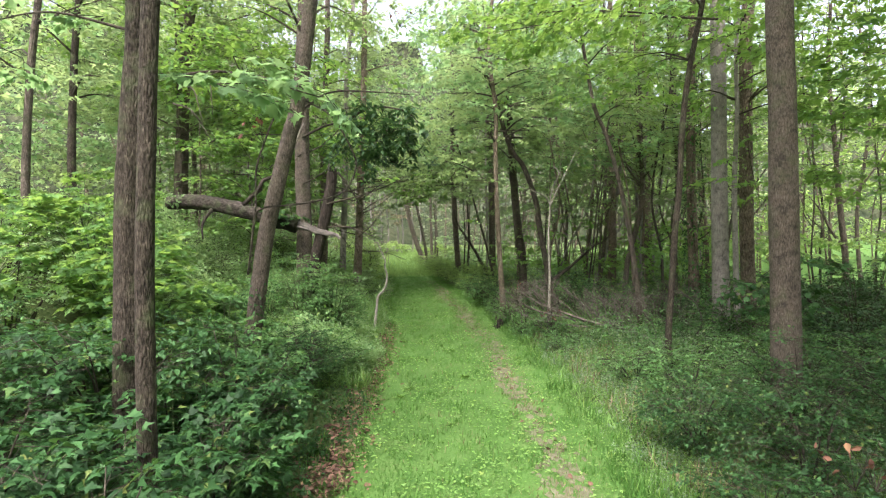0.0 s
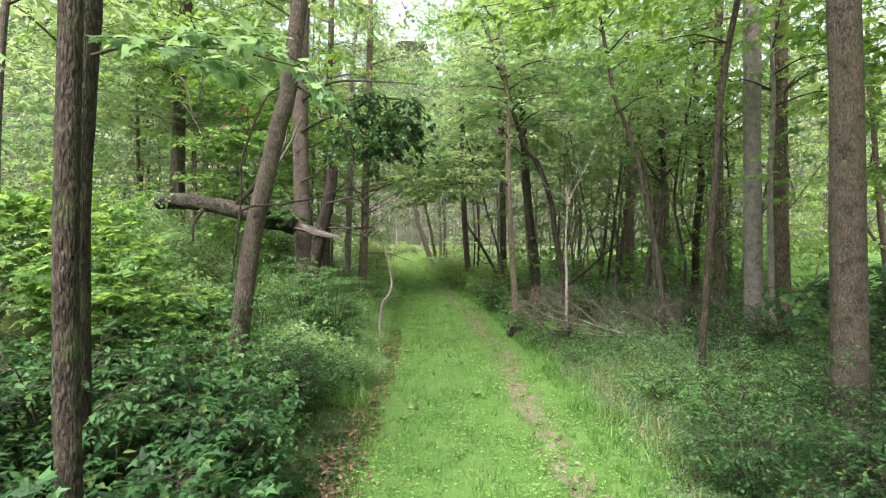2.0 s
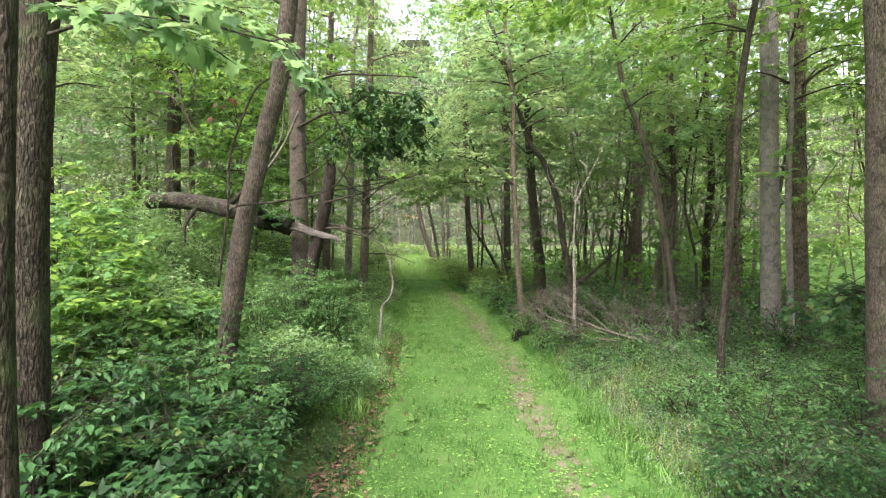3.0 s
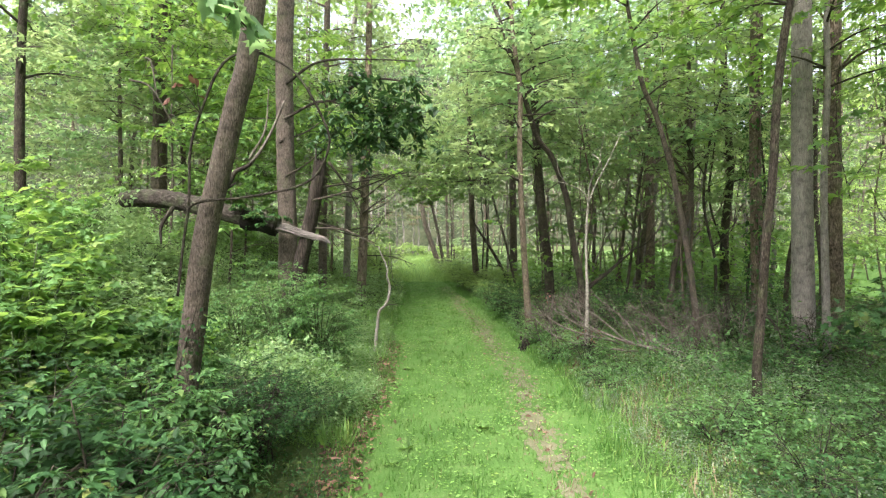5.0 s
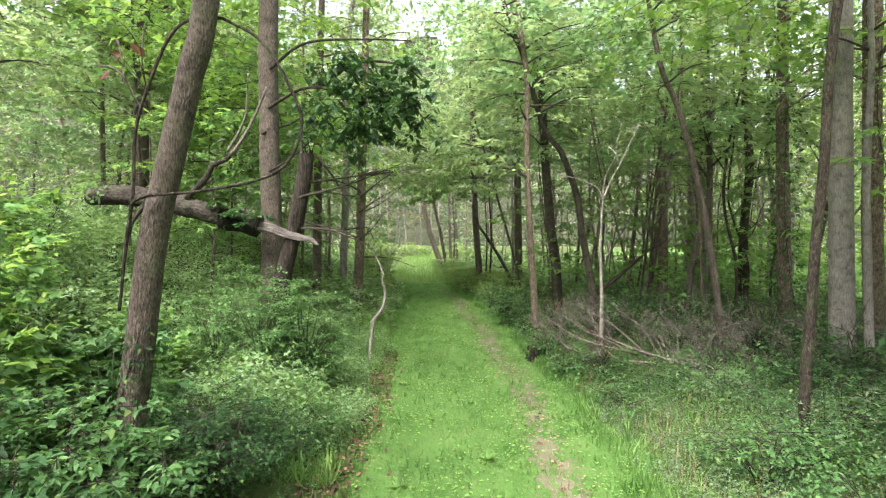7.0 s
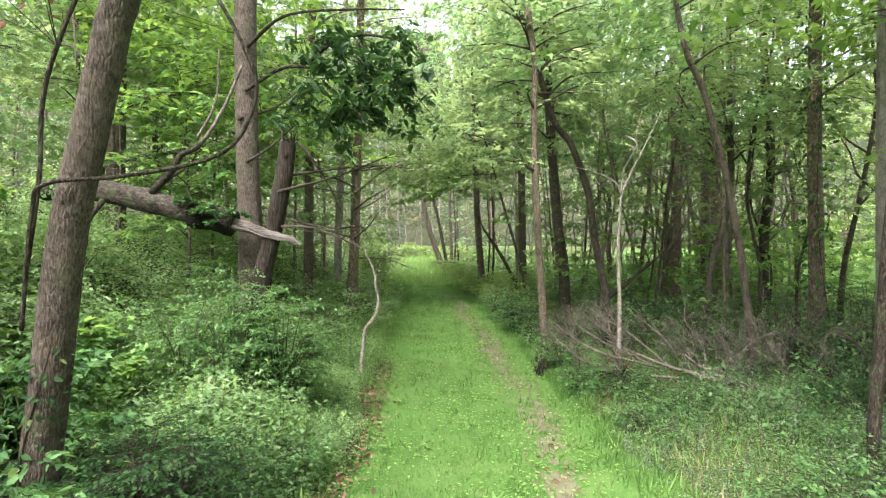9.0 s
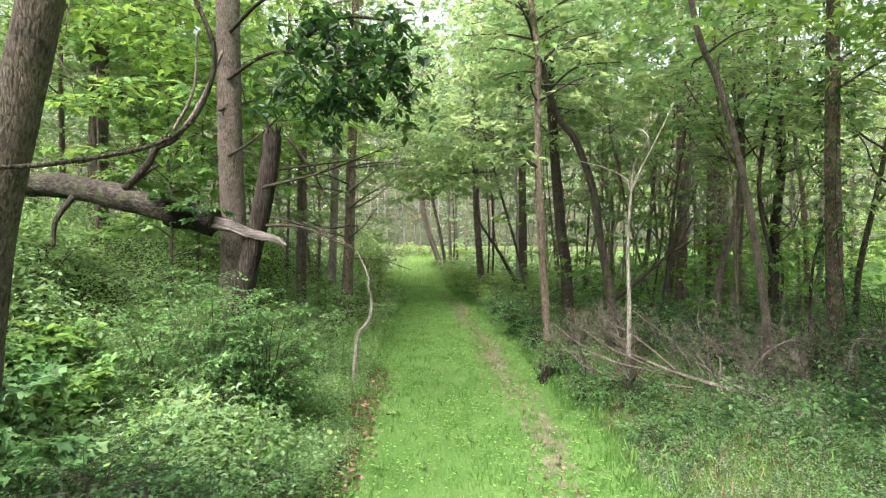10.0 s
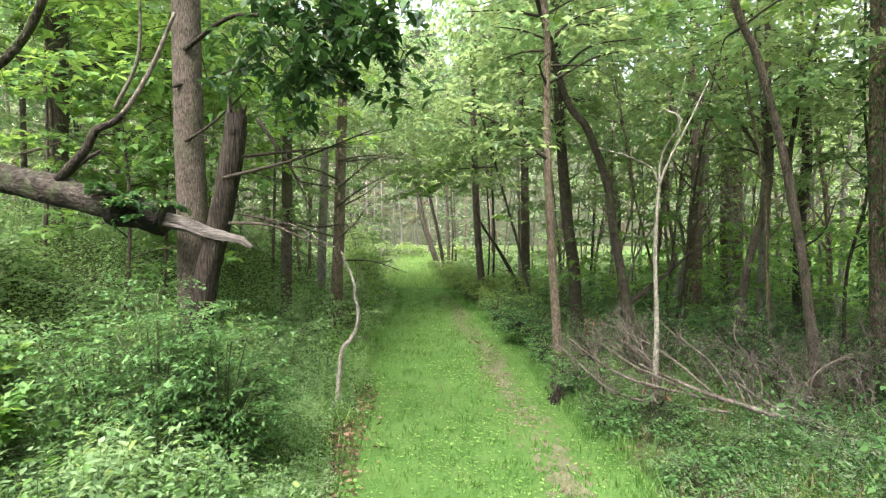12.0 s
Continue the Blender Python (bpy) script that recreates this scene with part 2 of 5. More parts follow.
def solid(name, geo, material, parent=None, label="", origin=(0, 0, 0), flat=False):
    """One mesh object from (verts, faces) in world metres, under a thing that stands at origin."""
    verts, faces = geo
    ob = new(name, data_mesh(name, np.asarray(verts) - np.asarray(origin), faces, material, flat))
    if parent:
        ob.parent = parent
    else:
        ob.location = origin
    return tagged(ob, label) if label else ob


def thing(name, origin, label, category, group=""):
    ob = new(name)
    ob.location = origin
    ob.empty_display_size = 0.2
    groups = {"tree": "trees of the woods", "sapling": "saplings of the woods", "shrub": "shrubs of the woods", "leaning_tree": "leaning trees", "fallen_branch": "fallen branches",
              "dead_brush": "dead brush beside the path", "maple_branch": "overhanging branches", "leaning_pole": "leaning poles", "dead_sprig": "withered sprigs", "creeper": "creepers on trunks"}
    return tagged(ob, label, category, group or groups.get(name, ""))


class Heap:
    """Gathers pieces of one mesh."""

    def __init__(self):
        self.v, self.f, self.n = [], [], 0

    def add(self, geo):
        v, f = geo
        self.v.append(np.asarray(v, float))
        self.f.append(np.asarray(f, int) + self.n)
        self.n += len(v)

    def geo(self):
        return np.concatenate(self.v), np.concatenate(self.f)


def bend(points, step):
    """A smooth line through a few points, cut in steps."""
    p = np.asarray(points, float)
    q = np.vstack([2 * p[0] - p[1], p, 2 * p[-1] - p[-2]])
    out, w = [], []
    for i in range(1, len(q) - 2):
        n = max(2, int(np.linalg.norm(q[i + 1] - q[i]) / step))
        s = np.linspace(0, 1, n, endpoint=False)[:, None]
        out.append(0.5 * (2 * q[i] + (q[i + 1] - q[i - 1]) * s + (2 * q[i - 1] - 5 * q[i] + 4 * q[i + 1] - q[i + 2]) * s ** 2
                          + (3 * q[i] - q[i - 1] - 3 * q[i + 1] + q[i + 2]) * s ** 3))
        w.append((i - 1 + s[:, 0]) / (len(p) - 1))
    return np.vstack(out + [p[-1:]]), np.concatenate(w + [[1.0]])


def tube(line, radii, sides=8, rough=0.0, seed=0.0, ridge=7.0):
    """A closed round limb along a line; rough makes it knobbly and furrowed."""
    line, radii = np.asarray(line, float), np.broadcast_to(np.asarray(radii, float), (len(line),))
    d = np.gradient(line, axis=0)
    d /= np.linalg.norm(d, axis=1)[:, None] + 1e-9
    ref = np.array([0.0, 1.0, 0.0]) if abs(d[:, 1]).mean() < 0.8 else np.array([1.0, 0.0, 0.0])
    a = np.cross(d, ref)
    a /= np.linalg.norm(a, axis=1)[:, None] + 1e-9
    b = np.cross(d, a)
    th = np.linspace(0, 2 * np.pi, sides, endpoint=False)
    r = radii[:, None] * np.ones(sides)
    if rough:
        k = np.arange(len(line))[:, None] * 1.0
        s = np.cumsum(np.r_[0, np.linalg.norm(np.diff(line, axis=0), axis=1)])[:, None]
        lump = np.sin(th * 2 + seed + s * 1.3) * 0.5 + np.sin(th * 3 - s * 0.9 + seed * 2) * 0.4 + np.sin(s * 2.3 + seed) * 0.5
        furrow = np.sin(th * ridge + 1.5 * np.sin(s * 2.1 + seed) + seed) * np.sin(th * ridge * 1.7 - s * 1.1) + rng.normal(0, 0.35, r.shape)
        r = r * (1 + rough * (0.35 * lump + 0.6 * furrow))
    v = (line[:, None] + r[:, :, None] * (np.cos(th)[None, :, None] * a[:, None] + np.sin(th)[None, :, None] * b[:, None])).reshape(-1, 3)
    n = len(line)
    i, j = np.meshgrid(np.arange(n - 1), np.arange(sides), indexing="ij")
    j2 = (j + 1) % sides
    f = np.stack([i * sides + j, i * sides + j2, (i + 1) * sides + j2, (i + 1) * sides + j], -1).reshape(-1, 4)
    v = np.vstack([v, line[:1], line[-1:]])
    c0, c1 = n * sides, n * sides + 1
    js = np.arange(0, sides - 1, 2)
    caps = [[c0, (q + 2) % sides, q + 1, q] for q in js] + [[c1, (n - 1) * sides + q, (n - 1) * sides + q + 1, (n - 1) * sides + (q + 2) % sides] for q in js]
    return v, np.vstack([f, np.array(caps)])


def rods(p0, p1, r0, r1):
    """Many thin straight twigs, three-sided, as one mesh."""
    p0, p1 = np.asarray(p0, float), np.asarray(p1, float)
    d = p1 - p0
    d /= np.linalg.norm(d, axis=1)[:, None] + 1e-9
    a = np.cross(d, np.array([0.3, 0.9, 0.31]))
    a /= np.linalg.norm(a, axis=1)[:, None] + 1e-9
    b = np.cross(d, a)
    v = []
    for p, r in ((p0, r0), (p1, r1)):
        r = np.broadcast_to(np.asarray(r, float), (len(p),))[:, None]
        for q in range(3):
            v.append(p + r * (a * math.cos(q * 2.094) + b * math.sin(q * 2.094)))
    v = np.stack(v, 1).reshape(-1, 3)
    k = np.arange(len(p0))[:, None] * 6
    f = np.concatenate([k + np.array([[q, (q + 1) % 3, 3 + (q + 1) % 3, 3 + q]]) for q in range(3)])
    return v, f


OVAL = (np.array([[0, 0, 0], [0.42, 0.27, 0.07], [1, 0, -0.10], [0.42, -0.27, 0.07]]), np.array([[0, 3, 2], [0, 2, 1]]))
LANCE = (np.array([[0, 0, 0], [0.4, 0.16, 0.05], [1, 0, -0.12], [0.4, -0.16, 0.05]]), np.array([[0, 3, 2], [0, 2, 1]]))
POINTED = (np.array([[0, 0, 0], [0.3, 0.25, 0.06], [0.68, 0.19, 0.03], [1, 0, -0.13], [0.68, -0.19, 0.03], [0.3, -0.25, 0.06]]),
           np.array([[0, 2, 1], [0, 3, 2], [0, 4, 3], [0, 5, 4]]))
MAPLE = (np.array([[0, 0, 0], [-0.06, 0.26, 0.03], [0.16, 0.24, 0.02], [0.34, 0.56, -0.05], [0.44, 0.28, 0.02], [0.66, 0.26, 0.0], [0.64, 0.13, 0.02], [1.0, 0, -0.10],
                   [0.64, -0.13, 0.02], [0.66, -0.26, 0.0], [0.44, -0.28, 0.02], [0.34, -0.56, -0.05], [0.16, -0.24, 0.02], [-0.06, -0.26, 0.03], [0.35, 0, -0.02]]),
         np.array([[14, q, q - 1] for q in range(1, 14)] + [[14, 0, 13]]))
LOBED = (np.array([[0, 0, 0], [0.02, 0.30, 0.03], [0.26, 0.22, 0.03], [0.44, 0.48, -0.03], [0.56, 0.2, 0.02], [1.0, 0, -0.12], [0.56, -0.2, 0.02], [0.44, -0.48, -0.03], [0.26, -0.22, 0.03], [0.02, -0.30, 0.03]]),
         np.array([[0, q + 1, q] for q in range(1, 9)]))
PALM = (np.array([[0, 0, 0], [0.22, 0.46, -0.05], [0.4, 0.17, 0.03], [1, 0, -0.12], [0.4, -0.17, 0.03], [0.22, -0.46, -0.05]]), np.array([[0, 2, 1], [0, 3, 2], [0, 4, 3], [0, 5, 4]]))
BLADE = (np.array([[0, 0.035, 0], [0, -0.035, 0], [0.55, -0.03, 0.05], [0.55, 0.03, 0.05], [1, 0, 0.22]]), np.array([[0, 1, 2], [0, 2, 3], [3, 2, 4]]))


def unit(v):
    return v / (np.linalg.norm(v, axis=-1, keepdims=True) + 1e-9)


def leaves(pos, way, up, size, shape):
    """One mesh of many leaves: where each begins, which way it points and faces, how long it is."""
    lv, lf = shape
    way = unit(way)
    side = unit(np.cross(up, way))
    nrm = np.cross(way, side)
    s = np.asarray(size)[:, None, None]
    v = pos[:, None] + s * (lv[None, :, 0:1] * way[:, None] + lv[None, :, 1:2] * side[:, None] + lv[None, :, 2:3] * nrm[:, None])
    f = (np.arange(len(pos))[:, None, None] * len(lv) + lf[None]).reshape(-1, 3)
    return v.reshape(-1, 3), f


def turned(v, yaw, tilt):
    """Vectors of a pattern (K, 3) turned for N plants: tilted up from level, then round."""
    cy, sy, ct, st = np.cos(yaw)[:, None], np.sin(yaw)[:, None], np.cos(tilt)[:, None], np.sin(tilt)[:, None]
    x = v[None, :, 0] * ct - v[None, :, 2] * st
    z = v[None, :, 0] * st + v[None, :, 2] * ct
    y = v[None, :, 1] + 0 * x
    return np.stack([x * cy - y * sy, x * sy + y * cy, z], -1)


def spray_pattern(k, twigs, leaf, droop=0.25, seed=1):
    """A flat branch tip one metre long along x, with side twigs and leaves in one plane."""
    g = np.random.default_rng(seed)
    pos, way = [], []
    stems = [((0, 0, 0), (1, 0, -droop * 0.5))]
    for i in range(twigs):
        s = (i + 0.8) / (twigs + 0.5)
        side = 1 if i % 2 else -1
        a = side * (0.75 + g.uniform(-0.2, 0.2))
        ln = 0.55 * (1.15 - s) + 0.12
        p = np.array([s, 0, -droop * 0.5 * s * s])
        stems.append((p, p + ln * np.array([math.cos(a), math.sin(a), -droop * 0.6])))
    stems = [(np.array(a, float), np.array(b, float)) for a, b in stems]
    ln = np.array([np.linalg.norm(b - a) for a, b in stems])
    for _ in range(k):
        j = g.choice(len(stems), p=ln / ln.sum())
        a, b = stems[j]
        s = g.uniform(0.12, 1.0)
        d = (b - a) / ln[j]
        ang = g.choice([-1, 1]) * g.uniform(0.3, 1.2)
        pos.append(a + (b - a) * s + np.array([0, 0, g.normal(0, 0.02)]))
        way.append([d[0] * math.cos(ang) - d[1] * math.sin(ang), d[0] * math.sin(ang) + d[1] * math.cos(ang), -0.35 + g.normal(0, 0.2)])
    up = np.array([0, 0, 1.0]) + g.normal(0, 0.28, (k, 3))
    return np.array(pos), np.array(way), up, leaf * g.uniform(0.6, 1.25, k), stems


def herb_pattern(k, leaf, seed=1, spread=0.25):
    """An upright plant one unit high with leaves up its stem."""
    g = np.random.default_rng(seed)
    h = np.sort(g.uniform(0.12, 1.0, k))
    a = np.arange(k) * 2.4 + g.normal(0, 0.3, k)
    off = spread * (1.1 - h) * g.uniform(0.1, 0.9, k)
    pos = np.stack([off * np.cos(a), off * np.sin(a), h], 1)
    way = np.stack([np.cos(a), np.sin(a), g.uniform(-0.5, 0.35, k)], 1)
    return pos, way, np.array([0, 0, 1.0]) + g.normal(0, 0.25, (k, 3)), leaf * g.uniform(0.6, 1.2, k) * (1.2 - 0.45 * h), [(np.zeros(3), np.array([0, 0, 1.0]))]


def strew(pattern, at, yaw, tilt, scale, leaf_scale=None, jitter=0.25):
    """Lays a pattern out at many places; gives what leaves() wants."""
    pos, way, up, size, _ = pattern
    n = len(at)
    leaf_scale = np.ones(n) if leaf_scale is None else leaf_scale
    p = at[:, None] + turned(pos, yaw, tilt) * np.asarray(scale)[:, None, None]
    w = turned(way, yaw, tilt) + rng.normal(0, jitter, (n, len(pos), 3))
    u = turned(up, yaw, tilt * 0.5) + rng.normal(0, jitter, (n, len(pos), 3))
    s = size[None] * leaf_scale[:, None] * rng.uniform(0.8, 1.2, (n, len(pos)))
    return p.reshape(-1, 3), w.reshape(-1, 3), u.reshape(-1, 3), s.ravel()


def strew_stems(pattern, at, yaw, tilt, scale, r, most=9):
    a = np.array([q[0] for q in pattern[4][:most]])
    b = np.array([q[1] for q in pattern[4][:most]])
    sc = np.asarray(scale)[:, None, None]
    p0 = (at[:, None] + turned(a, yaw, tilt) * sc).reshape(-1, 3)
    p1 = (at[:, None] + turned(b, yaw, tilt) * sc).reshape(-1, 3)
    return rods(p0, p1, r, r * 0.4)


SPRAY = [spray_pattern(46, 7, 0.098, 0.3, q) for q in (3, 4, 5)]
SPRAY_FAR = [spray_pattern(16, 5, 0.24, 0.3, q) for q in (6, 7)]
SPRAY_MID = [spray_pattern(16, 6, 0.2, 0.22, q) for q in (16, 17)]
SPRAY_MAPLE = spray_pattern(34, 6, 0.15, 0.35, 9)

# ---- the ground and the mown path ----
gx = np.concatenate([np.linspace(-400, -22, 12), np.linspace(-20, 20, 121), np.linspace(22, 400, 12)])
gy = np.concatenate([np.linspace(-300, -12, 10), np.linspace(-10, 42, 131), np.linspace(46, 500, 14)])
GX, GY = np.meshgrid(gx, gy, indexing="ij")
GV = np.stack([GX, GY, land(GX, GY)], -1).reshape(-1, 3)
i, j = np.meshgrid(np.arange(len(gx) - 1), np.arange(len(gy) - 1), indexing="ij")
w = len(gy)
GF = np.stack([i * w + j, (i + 1) * w + j, (i + 1) * w + j + 1, i * w + j + 1], -1).reshape(-1, 4)
ground = solid("ground", (GV, GF), SOIL)
tagged(ground, "forest floor of dark soil and green cover", "ground", kind="structure")


def strip(y0, y1, centre, wide, lift, step=0.1, across=10, ragged=0.1, seed=0.0):
    ys = np.arange(y0, y1, step)
    t = np.linspace(-1, 1, across)
    wob = np.clip(1 + ragged * (np.sin(ys * 2.3 + seed + np.sin(ys * 0.9)) + np.sin(ys * 5.9 + seed * 2 + 2 * np.sin(ys * 1.7)) * 0.7), 0.02, 2)
    xs = centre(ys)[:, None] + t[None] * (wide(ys) * wob)[:, None] + (np.abs(t[None]) > 0.99) * (wob[:, None] > 0.3) * rng.normal(0, 0.008, (len(ys), across))
    yy = np.repeat(ys[:, None], across, 1)
    v = np.stack([xs, yy, land(xs, yy) + lift], -1).reshape(-1, 3)
    a, b = np.meshgrid(np.arange(len(ys) - 1), np.arange(across - 1), indexing="ij")
    return v, np.stack([a * across + b, a * across + b + 1, (a + 1) * across + b + 1, (a + 1) * across + b], -1).reshape(-1, 4)


path = solid("path", strip(-6, 60, lambda y: path_x(y) + 0.12, lambda y: half(y) + 0.2, 0.012, ragged=0.1), TURF)
tagged(path, "mown green grass path through the woods", "path", kind="structure")


def track_x(y):
    return path_x(y) + 0.78 - 0.008 * (np.asarray(y, float) - 5) + 0.06 * np.sin(np.asarray(y, float) * 1.3)


def bare_patches(n):
    """Ragged flat patches of bare dirt strewn along the wheel's line."""
    y = rng.uniform(-1, 24, n)
    bare = 0.5 + 0.5 * np.sin(y * 1.9 + 1.3 * np.sin(y * 0.7))
    y = y[rng.uniform(0, 1, n) < 0.3 + 0.7 * bare]
    m = len(y)
    x = track_x(y) + rng.normal(0, 0.2, m)
    size = rng.uniform(0.01, 0.068, m) * np.exp(-((x - track_x(y)) / 0.3) ** 2)
    a = np.linspace(0, 2 * np.pi, 9, endpoint=False)[None] + rng.uniform(0, 6, (m, 1))
    r = size[:, None] * rng.uniform(0.55, 1.25, (m, 9))
    px, py = x[:, None] + r * np.cos(a), y[:, None] + 1.7 * r * np.sin(a)
    px, py = np.concatenate([x[:, None], px], 1), np.concatenate([y[:, None], py], 1)
    v = np.stack([px, py, land(px, py) + rng.uniform(0.014, 0.024, (m, 1))], -1).reshape(-1, 3)
    f = np.array([[0, q, q % 9 + 1] for q in range(1, 10)])
    return v, (np.arange(m)[:, None, None] * 10 + f[None]).reshape(-1, 3)


tread = solid("wheel_track", bare_patches(3000), DIRT)
tagged(tread, "patchy bare dirt wheel track worn in the grass", "dirt track", kind="structure")


# ---- grass ----
def grass(name, n, label, x_of, z_h, y0, y1, bare=0.85, material=LEAF_GRASS):
    y = y0 + (y1 - y0) * rng.uniform(0, 1, n) ** 1.4
    x = x_of(y, n)
    keep = ~((abs(x - track_x(y)) < 0.24) & (rng.uniform(0, 1, n) < 0.48 * bare * (0.55 + 0.45 * np.sin(y * 2.3 + np.sin(y * 0.9)))))
    x, y = x[keep], y[keep]
    m = len(x)
    cells = rng.uniform(0.15, 1.75, (60, 400))
    tuft = 0.6 * cells[((x + 20) * 6).astype(int) % 60, (y * 6).astype(int) % 400] + 0.4 * cells[((x + 20) * 2.3 + 0.7 * y).astype(int) % 60, (y * 2.7 - 0.6 * x).astype(int) % 400]
    a = rng.uniform(0, 6.283, m)
    lean = rng.uniform(0.3, 1.5, m)
    way = np.stack([lean * np.cos(a), lean * np.sin(a), np.ones(m)], 1)
    up = np.stack([-np.cos(a), -np.sin(a), lean], 1)
    size = z_h * rng.uniform(0.5, 1.3, m) * np.clip(tuft, 0.3, 1.7)
    ob = solid(name, leaves(np.stack([x, y, land(x, y) + 0.008], 1), way, up, size, BLADE), material)
    return tagged(ob, label, "grass", kind="stuff")


grass("grass", 74000, "short mown grass blades on the path", lambda y, n: path_x(y) + half(y) * np.clip(rng.uniform(-1.08, 1.08, n), -1.1, 1.1), 0.055, 3.5, 30)
grass("tall_grass", 24000, "longer grass along the edges of the path", lambda y, n: path_x(y) + np.where(rng.uniform(0, 1, n) < 0.35, -1, 1) * (half(y) + np.abs(rng.normal(0, 0.38, n)) - 0.15), 0.09, 3.5, 34, 0)
grass("grass", 15000, "mown grass blades behind the start of the walk", lambda y, n: path_x(y) + half(y) * rng.uniform(-1.05, 1.05, n), 0.06, 3.5, -6, 0.5)
grass("dry_grass", 6000, "dry straw-coloured grass along the wheel track", lambda y, n: track_x(y) + rng.normal(0, 0.2, n) - (rng.uniform(0, 1, n) < 0.3) * rng.uniform(0.3, 1.5, n), 0.05, 3.5, 24, 0, LEAF_STRAW)

grass("tall_grass", 10000, "thin tall grass and stalks among the verge herbs", lambda y, n: path_x(y) + half(y) + 0.1 + 3.6 * rng.uniform(0, 1, n) ** 1.2, 0.13, 4.0, 14, 0, LEAF_WEED)
grass("tall_grass", 5000, "thin tall grass among the herbs of the bank", lambda y, n: path_x(y) - half(y) - 0.1 - 2.6 * rng.uniform(0, 1, n) ** 1.2, 0.17, 7.5, 17, 0, LEAF_WEED)
# the far stretch is brightened by its sun-tinted blade colour
grass("tall_grass", 9000, "light green grass on the far stretch of the path", lambda y, n: path_x(y) + 1.5 * half(y) * rng.uniform(-1, 1, n), 0.2, 26, 56, 0, LEAF_SUN_TINT)
grass("dry_grass", 5000, "dry straw-coloured stems among the verge herbs", lambda y, n: path_x(y) + half(y) + 0.4 + np.abs(rng.normal(0, 1.6, n)), 0.12, 4.5, 15, 0, LEAF_STRAW)

# clover and plantain between the blades
n = 22000
y = 3.5 + 24 * rng.uniform(0, 1, n) ** 1.4
x = path_x(y) + half(y) * rng.uniform(-1, 1.1, n)
keep = np.sin(x * 3.3 + 2.2 * np.sin(y * 1.9)) + rng.normal(0, 0.8, n) > 0
x, y = x[keep], y[keep]
a = rng.uniform(0, 6.283, len(x))
clover = solid("clover", leaves(np.stack([x, y, land(x, y) + rng.uniform(0.02, 0.055, len(x))], 1), np.stack([np.cos(a), np.sin(a), rng.uniform(-0.2, 0.3, len(x))], 1),
                                np.array([0, 0, 1.0]) + rng.normal(0, 0.2, (len(x), 3)), rng.uniform(0.025, 0.06, len(x)), OVAL), LEAF_WEED)
tagged(clover, "small round clover leaves in the mown grass", "clover", kind="stuff")


def litter(name, n, x, y, label):
    a = rng.uniform(0, 6.283, n)
    ob = solid(name, leaves(np.stack([x, y, land(x, y) + rng.uniform(0.015, 0.04, n)], 1), np.stack([np.cos(a), np.sin(a), rng.normal(0, 0.25, n)], 1),
                            np.array([0, 0, 1.0]) + rng.normal(0, 0.4, (n, 3)), rng.uniform(0.04, 0.09, n), POINTED), LEAF_DEAD)
    return tagged(ob, label, "leaf litter", kind="stuff")


n = 3000
y = 3.5 + 9.5 * rng.uniform(0, 1, n) ** 1.5
litter("leaf_litter", n, path_x(y) - half(y) - 0.09 + rng.normal(0, 0.14, n), y, "brown dead leaves along the edge of the path")
n = 160
y = rng.uniform(4, 22, n)
litter("leaf_litter", n, track_x(y) + rng.normal(0, 0.13, n), y, "scattered brown dead leaves on the wheel track")


n = 700
y = rng.uniform(10.6, 14, n)
litter("leaf_litter", n, rng.uniform(1.7, 5.2, n), y, "brown dead leaves under the dead brush")


# ---- undergrowth ----
def depth_in(x, y):
    """How far from the path's edge."""
    return np.abs(x - path_x(y)) - half(y)


def cover(name, n, region, height, leaf, material, label, shape=OVAL, k=18, stems=True, jit=0.3):
    x, y = region(int(0.85 * n))
    d = depth_in(x, y)
    keep = d > 0.10 + 0.13 * np.sin(y * 1.9 + np.sign(x)) + 0.10 * np.sin(y * 4.3 + x) + rng.normal(0, 0.05, len(x))
    x, y, d = x[keep], y[keep], d[keep]
    h = height(x, y, d) * rng.uniform(0.55, 1.25, len(x))
    yaw, tilt = rng.uniform(0, 6.283, len(x)), rng.normal(0, 0.22, len(x))
    at = np.stack([x, y, land(x, y) - 0.01], 1)
    parts = Heap()
    sticks = Heap()
    pick = rng.integers(0, 3, len(x))
    for q in range(3):
        pat = herb_pattern(k, leaf, 20 + q, 0.5)
        s = pick == q
        parts.add(leaves(*strew(pat, at[s], yaw[s], tilt[s], h[s], np.clip(h[s] / 0.6, 0.6, 1.4), jit), shape))
        s &= rng.uniform(0, 1, len(x)) < 0.12
        sticks.add(strew_stems(pat, at[s], yaw[s], tilt[s], h[s], 0.0035))
    root = tagged(new(name), label, "undergrowth", kind="stuff")
    solid("foliage", parts.geo(), material, root)
    if stems:
        solid("stems", sticks.geo(), STALK, root)
    return root


def box(x0, x1, y0, y1, power=1.2):
    return lambda n: (rng.uniform(x0, x1, n), y0 + (y1 - y0) * rng.uniform(0, 1, n) ** power)


def beside(side, width, y0, y1, power=1.3, spread=1.6):
    def f(n):
        y = y0 + (y1 - y0) * rng.uniform(0, 1, n) ** power
        return path_x(y) + side * (half(y) + width * rng.uniform(0, 1, n) ** spread), y
    return f


def deeper(side, start, width, y0, y1, n):
    """Places beside the path that begin a little way in, thinly at first."""
    y = y0 + (y1 - y0) * rng.uniform(0, 1, n) ** 1.2
    return path_x(y) + side * (half(y) + start + np.abs(rng.normal(0, 0.15, n)) + width * rng.uniform(0, 1, n) ** 0.9), y


